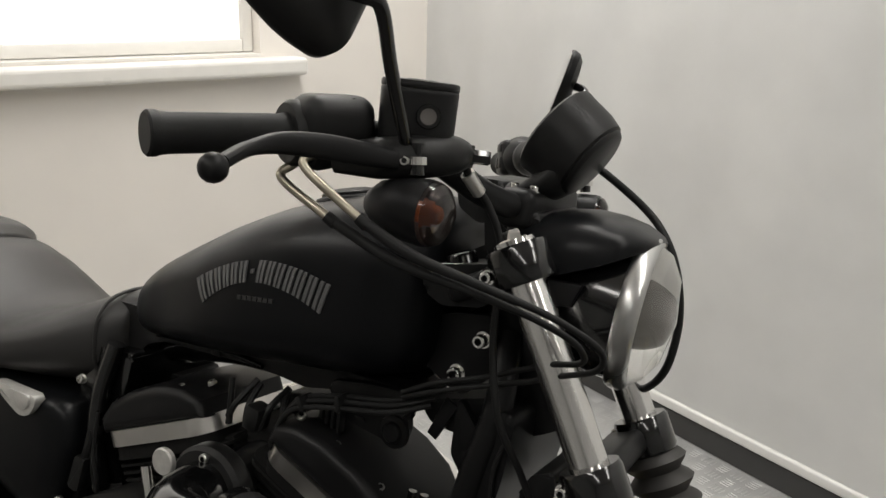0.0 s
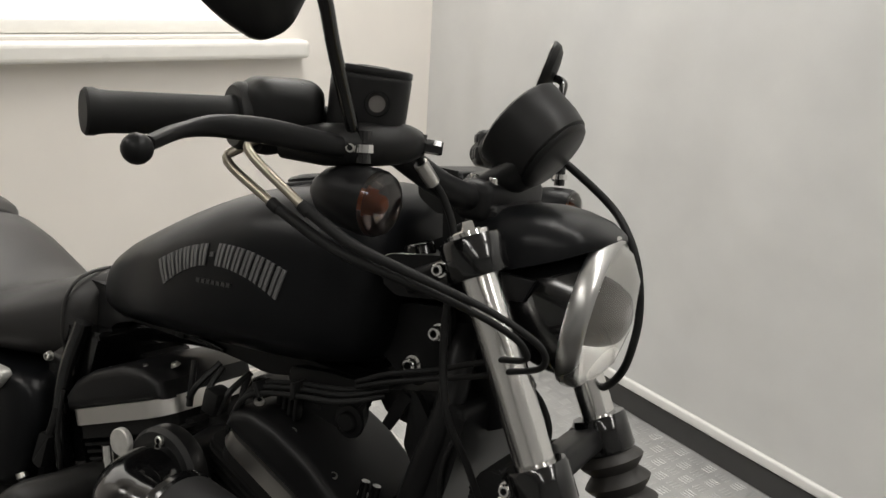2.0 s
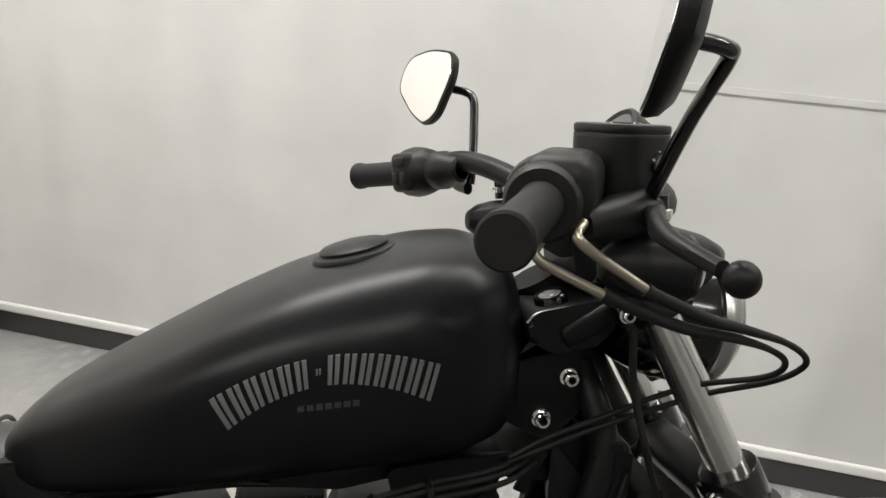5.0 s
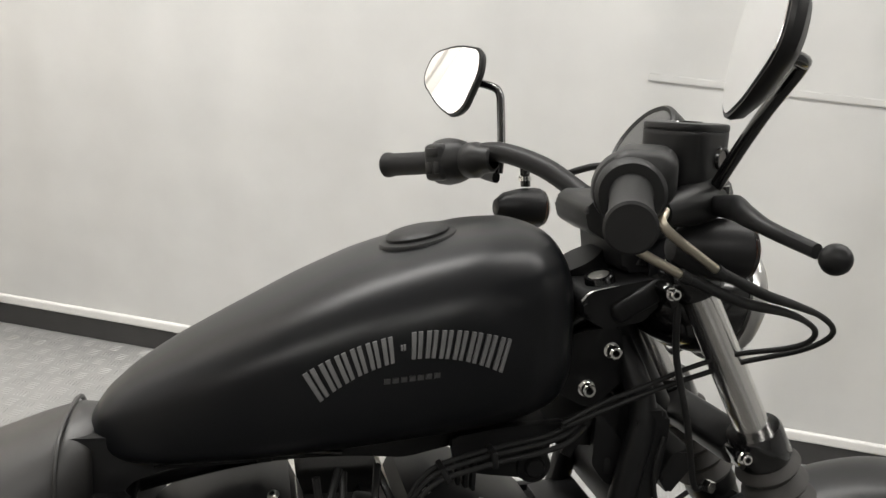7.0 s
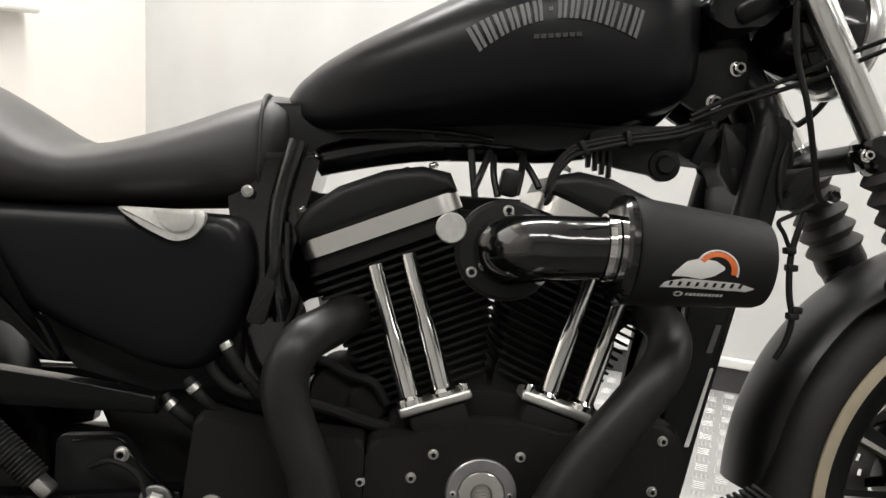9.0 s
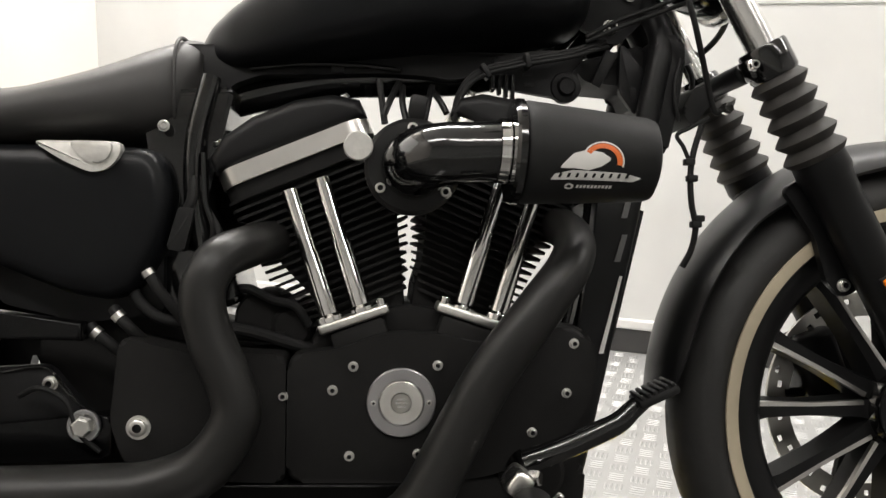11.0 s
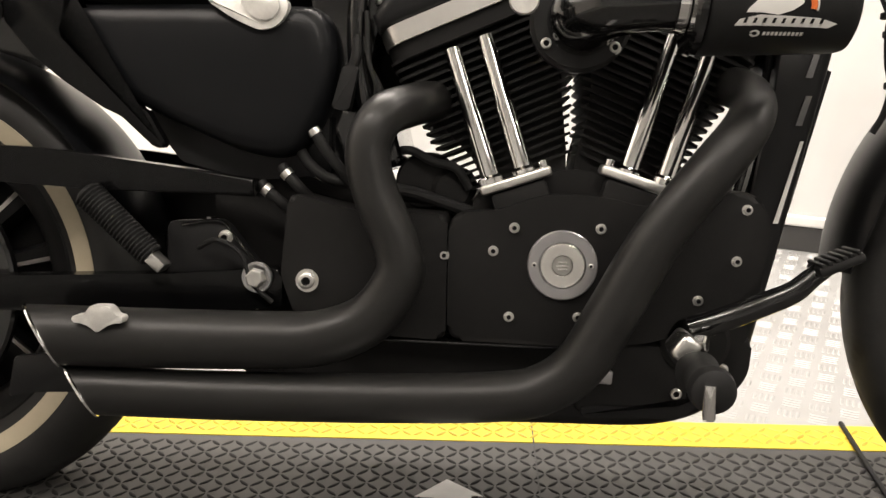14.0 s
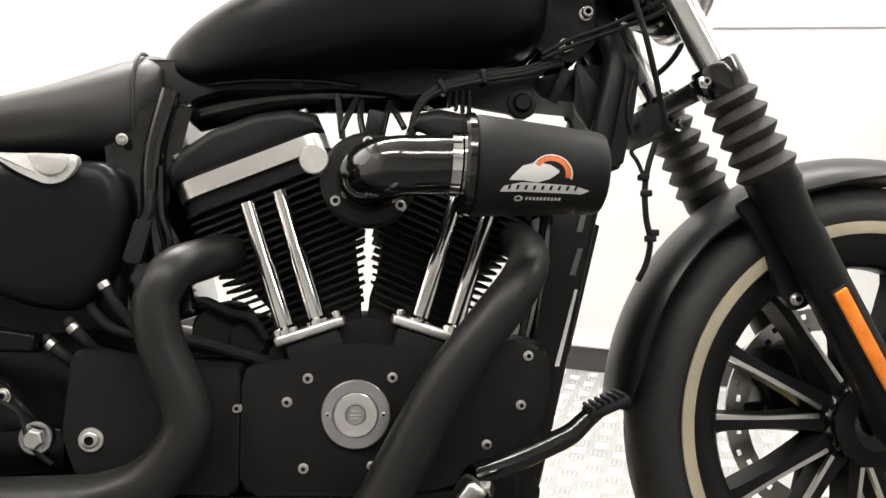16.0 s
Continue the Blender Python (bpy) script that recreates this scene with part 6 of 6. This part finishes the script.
def signal(at, axis):
    """A bullet turn signal with a smoked lens."""
    a = Vector(at)
    d = Vector(axis).normalized()
    sg = part("turn_signal", lathe([(0, -0.062), (0.012, -0.059), (0.022, -0.046), (0.028, -0.024), (0.0305, 0.002), (0.0295, 0.010)], a, d, 40), SATIN, bars, "black bullet turn signal with a smoked lens")
    part("signal_lens", lathe([(0.0295, 0.008), (0.027, 0.016), (0.019, 0.022), (0, 0.025), (0, 0.022), (0.019, 0.019), (0.026, 0.012)], a, d, 36), SMOKE, sg, "smoked plastic lens")
    part("signal_reflector", lathe([(0, -0.02), (0.015, -0.016), (0.028, 0.008)], a, d, 32), DULL, sg)
    part("signal_bulb", lathe([(0, 0.010), (0.004, 0.008), (0.0065, 0.003), (0.0065, -0.012)], a, d, 20), BULB, sg, "orange bulb")
    part("signal_stalk", lathe([(0.0075, 0.0), (0.0075, 0.028), (0, 0.028)], a + Vector((-0.012, 0.0, 0.032)), (-0.1, 0.0, 1), 16), GLOSS, sg)
    part("stalk_collar", lathe([(0.0076, 0.0), (0.0105, 0.001), (0.0105, 0.008), (0.0076, 0.009)], a + Vector((-0.013, 0.0, 0.040)), (-0.1, 0.0, 1), 20), CHROME, sg)


signal((0.326, -0.238, 1.043), (1, -0.04, -0.02))
signal((0.303, 0.262, 1.010), (1, 0.12, -0.02))

# ---- controls on the right: foot peg, brake pedal ----
peg = part("foot_peg", lathe([(0, 0), (0.016, 0.0), (0.022, 0.005), (0.0245, 0.016), (0.020, 0.034), (0.0205, 0.060), (0.0245, 0.074), (0.0225, 0.086), (0.015, 0.091), (0, 0.091)], (0.142, -0.255, 0.254), (0.02, -1, -0.02), 32), RUBBER, bike, "black foam foot peg")
part("peg_feeler", lathe([(0, 0), (0.0065, 0), (0.0066, 0.034), (0.0055, 0.036), (0, 0.036)], (0.137, -0.349, 0.262), (0, -0.05, -1), 16), CHROME, peg, "bright peg feeler")
part("peg_mount", box((0.026, 0.05, 0.030), Matrix.Translation((0.132, -0.238, 0.276)) @ pose(0, 0, 0, 0, 35, 0), 0.007, 3), ZINC, peg, "plated peg clevis")
part("peg_pin", lathe([(0, 0.013), (0.008, 0.013), (0.0098, 0.011), (0.0098, 0)], (0.146, -0.240, 0.280), (0.85, -0.5, 0.1), 6), CHROME, peg)
pedal = part("brake_pedal", tube([(0.150, -0.195, 0.287), (0.182, -0.205, 0.301), (0.230, -0.21, 0.323), (0.256, -0.215, 0.337), (0.275, -0.215, 0.354), (0.290, -0.215, 0.366)], [0.015, 0.0145, 0.0138, 0.013, 0.0115, 0.0105], 16), GLOSS, bike, "gloss black rear brake pedal")
pad_m = Matrix.Translation((0.299, -0.218, 0.372)) @ pose(0, 0, 0, 0, -24, 0)
toe = part("pedal_pad", box((0.052, 0.046, 0.012), pad_m, 0.004), RUBBER, pedal, "ribbed rubber toe pad")
for k in range(6):
    part("pad_rib", box((0.0045, 0.046, 0.005), pad_m @ Matrix.Translation((-0.020 + 0.008 * k, 0, 0.007)), 0.001), RUBBER, toe)

# ---- rear: shock absorber, mudguard, swingarm pivot ----
S0, S1 = Vector((-0.730, -0.165, 0.652)), Vector((-0.872, -0.165, 0.33))
sd = (S1 - S0).normalized()
shock = part("shock_absorber", tube([S0, S1], 0.0165, 20, smooth=False), GLOSS, bike, "shock absorber with a chrome cap and black spring")
part("shock_cap", lathe([(0.0, 0.024), (0.020, 0.026), (0.032, 0.032), (0.034, 0.036), (0.034, 0.080), (0.031, 0.082)], S0, sd, 36), CHROME, shock, "chrome spring cover")
coil = []
for k in range(14 * 9 + 1):
    a = 2 * math.pi * k / 14
    s = 0.082 + (0.30 - 0.082) * k / (14 * 9)
    side = sd.orthogonal().normalized()
    coil.append(S0 + sd * s + (side * math.cos(a) + sd.cross(side) * math.sin(a)) * 0.027)
part("spring", tube(coil, 0.0056, 8, smooth=False), SATIN, shock, "black coil spring")
part("shock_eye", lathe([(0.012, -0.02), (0.024, -0.02), (0.027, -0.016), (0.027, 0.016), (0.024, 0.02), (0.012, 0.02)], S0, (0, -1, 0), 32), RUBBER, shock)
bolt(shock, S0 + Vector((0, -0.018, 0)), r=0.012, h=0.012, mat=POLISHED)
part("rear_fender", fender(AXLE_R, 0.342, 200, 12, 0.092, lambda a: 0.022), MATTE, bike, "matte black rear mudguard")
pivot = part("swingarm_pivot", lathe([(0, 0.016), (0.010, 0.016), (0.012, 0.0145), (0.013, 0.005), (0.017, 0.005), (0.0185, 0.0)], (-0.3795, -0.152, 0.326), (0, -1, 0), 6), ZINC, bike, "plated pivot bolt")
part("pivot_washer", lathe([(0.0, 0.005), (0.0185, 0.005), (0.0198, 0.0035), (0.0198, 0)], (-0.3795, -0.152, 0.326), (0, -1, 0), 32), DULL, pivot)
# ribbed rear rubber peg folded up
rp0, rp1 = Vector((-0.496, -0.165, 0.337)), Vector((-0.592, -0.165, 0.428))
rd = (rp1 - rp0).normalized()
prof = []
ln = (rp1 - rp0).length
for k in range(45):
    q = k / 44
    prof.append((0.0155 + 0.002 * (k % 2) + 0.002 * q, 0.02 + (ln - 0.02) * q))
rpeg = part("passenger_peg", lathe([(0, 0.02)] + prof + [(0.012, ln + 0.004), (0, ln + 0.005)], rp0, rd, 24), RUBBER, bike, "ribbed rubber passenger peg, folded up")
part("peg_clevis", box((0.030, 0.026, 0.016), Matrix.Translation(rp0 + rd * 0.012) @ pose(0, 0, 0, 0, 42, 0), 0.004), ZINC, rpeg)

# ---- small castings and lines ----
sump = part("sump_cover", plate(rounded([(0.045, 0.252), (0.150, 0.250), (0.152, 0.200), (0.128, 0.174), (0.045, 0.172)], 0.008), -0.125, -0.146, 0.004, 3), WRINKLE, engine, "black sump cover with a square plug")
part("square_plug", box((0.018, 0.012, 0.018), Matrix.Translation((0.058, -0.149, 0.214)) @ pose(0, 0, 0, 0, 4, 0), 0.003), DULL, sump, "dull square drain plug")
for k in range(4):
    part("sump_rib", span(0.052 + 0.022 * k, 0.057 + 0.022 * k, -0.150, -0.140, 0.226, 0.248, 0.001), WRINKLE, sump)
part("sump_lip", plate(rounded([(0.030, 0.178), (0.150, 0.180), (0.185, 0.205), (0.192, 0.196), (0.150, 0.164), (0.030, 0.162)], 0.004), -0.120, -0.150, 0.003), SATIN, sump)
bolt(sump, (0.145, -0.146, 0.196), r=0.007, h=0.008)
part("sensor_line", tube([(0.385, 0.02, 0.845), (0.412, 0.02, 0.832), (0.430, 0.02, 0.808), (0.434, 0.02, 0.785), (0.425, 0.02, 0.755)], 0.0040, 10), RUBBER, bike, "black sensor cable between the fork legs")
part("frame_lock", tube([(0.40, 0.03, 0.755), (0.455, 0.03, 0.785)], 0.008, 10, smooth=False), SATIN, bike, "black steering lock rod")
plate_r = part("pivot_plate", plate(rounded([(-0.505, 0.392), (-0.430, 0.396), (-0.395, 0.352), (-0.350, 0.300), (-0.430, 0.285), (-0.505, 0.300)], 0.010), -0.112, -0.128, 0.003), SATIN, bike, "black swingarm pivot plate")
bolt(plate_r, (-0.428, -0.128, 0.373), r=0.0075, h=0.008)
bolt(plate_r, (-0.388, -0.128, 0.288), r=0.0065, h=0.007)
part("plate_edge", tube([(-0.485, -0.129, 0.388), (-0.45, -0.130, 0.394), (-0.428, -0.130, 0.391), (-0.410, -0.130, 0.366), (-0.380, -0.130, 0.335)], 0.0022, 6), GLOSS, plate_r)

# ---- the front end stands turned a little to the left ----
HEAD_AXIS = Vector((-0.110, 0, 0.195)).normalized()
HEAD_AT = Vector((0.340, 0, 0.897))
STEER = Matrix.Translation((0, -0.018, 0)) @ Matrix.Translation(HEAD_AT) @ Matrix.Rotation(radians(3.0), 4, HEAD_AXIS) @ Matrix.Translation(-HEAD_AT)
for ob in bike.children:
    if ob.name.split(".")[0] in ("front_wheel", "fork_leg", "side_reflector", "front_axle", "triple_clamp", "yoke_cover", "cover_edge", "front_fender", "front_caliper",
                                 "headlamp", "speedometer", "ignition_switch"):
        ob.matrix_local = STEER
bars.matrix_local = Matrix.Translation((0.007, -0.011, 0.010))
for ob in bike.children:
    if ob.name.split(".")[0] in ("throttle_cable_guide", "throttle_cable"):
        ob.matrix_local = Matrix.Translation((-0.002, -0.002, 0.009))
regulator.matrix_local = Matrix.Translation((-0.016, 0, 0))
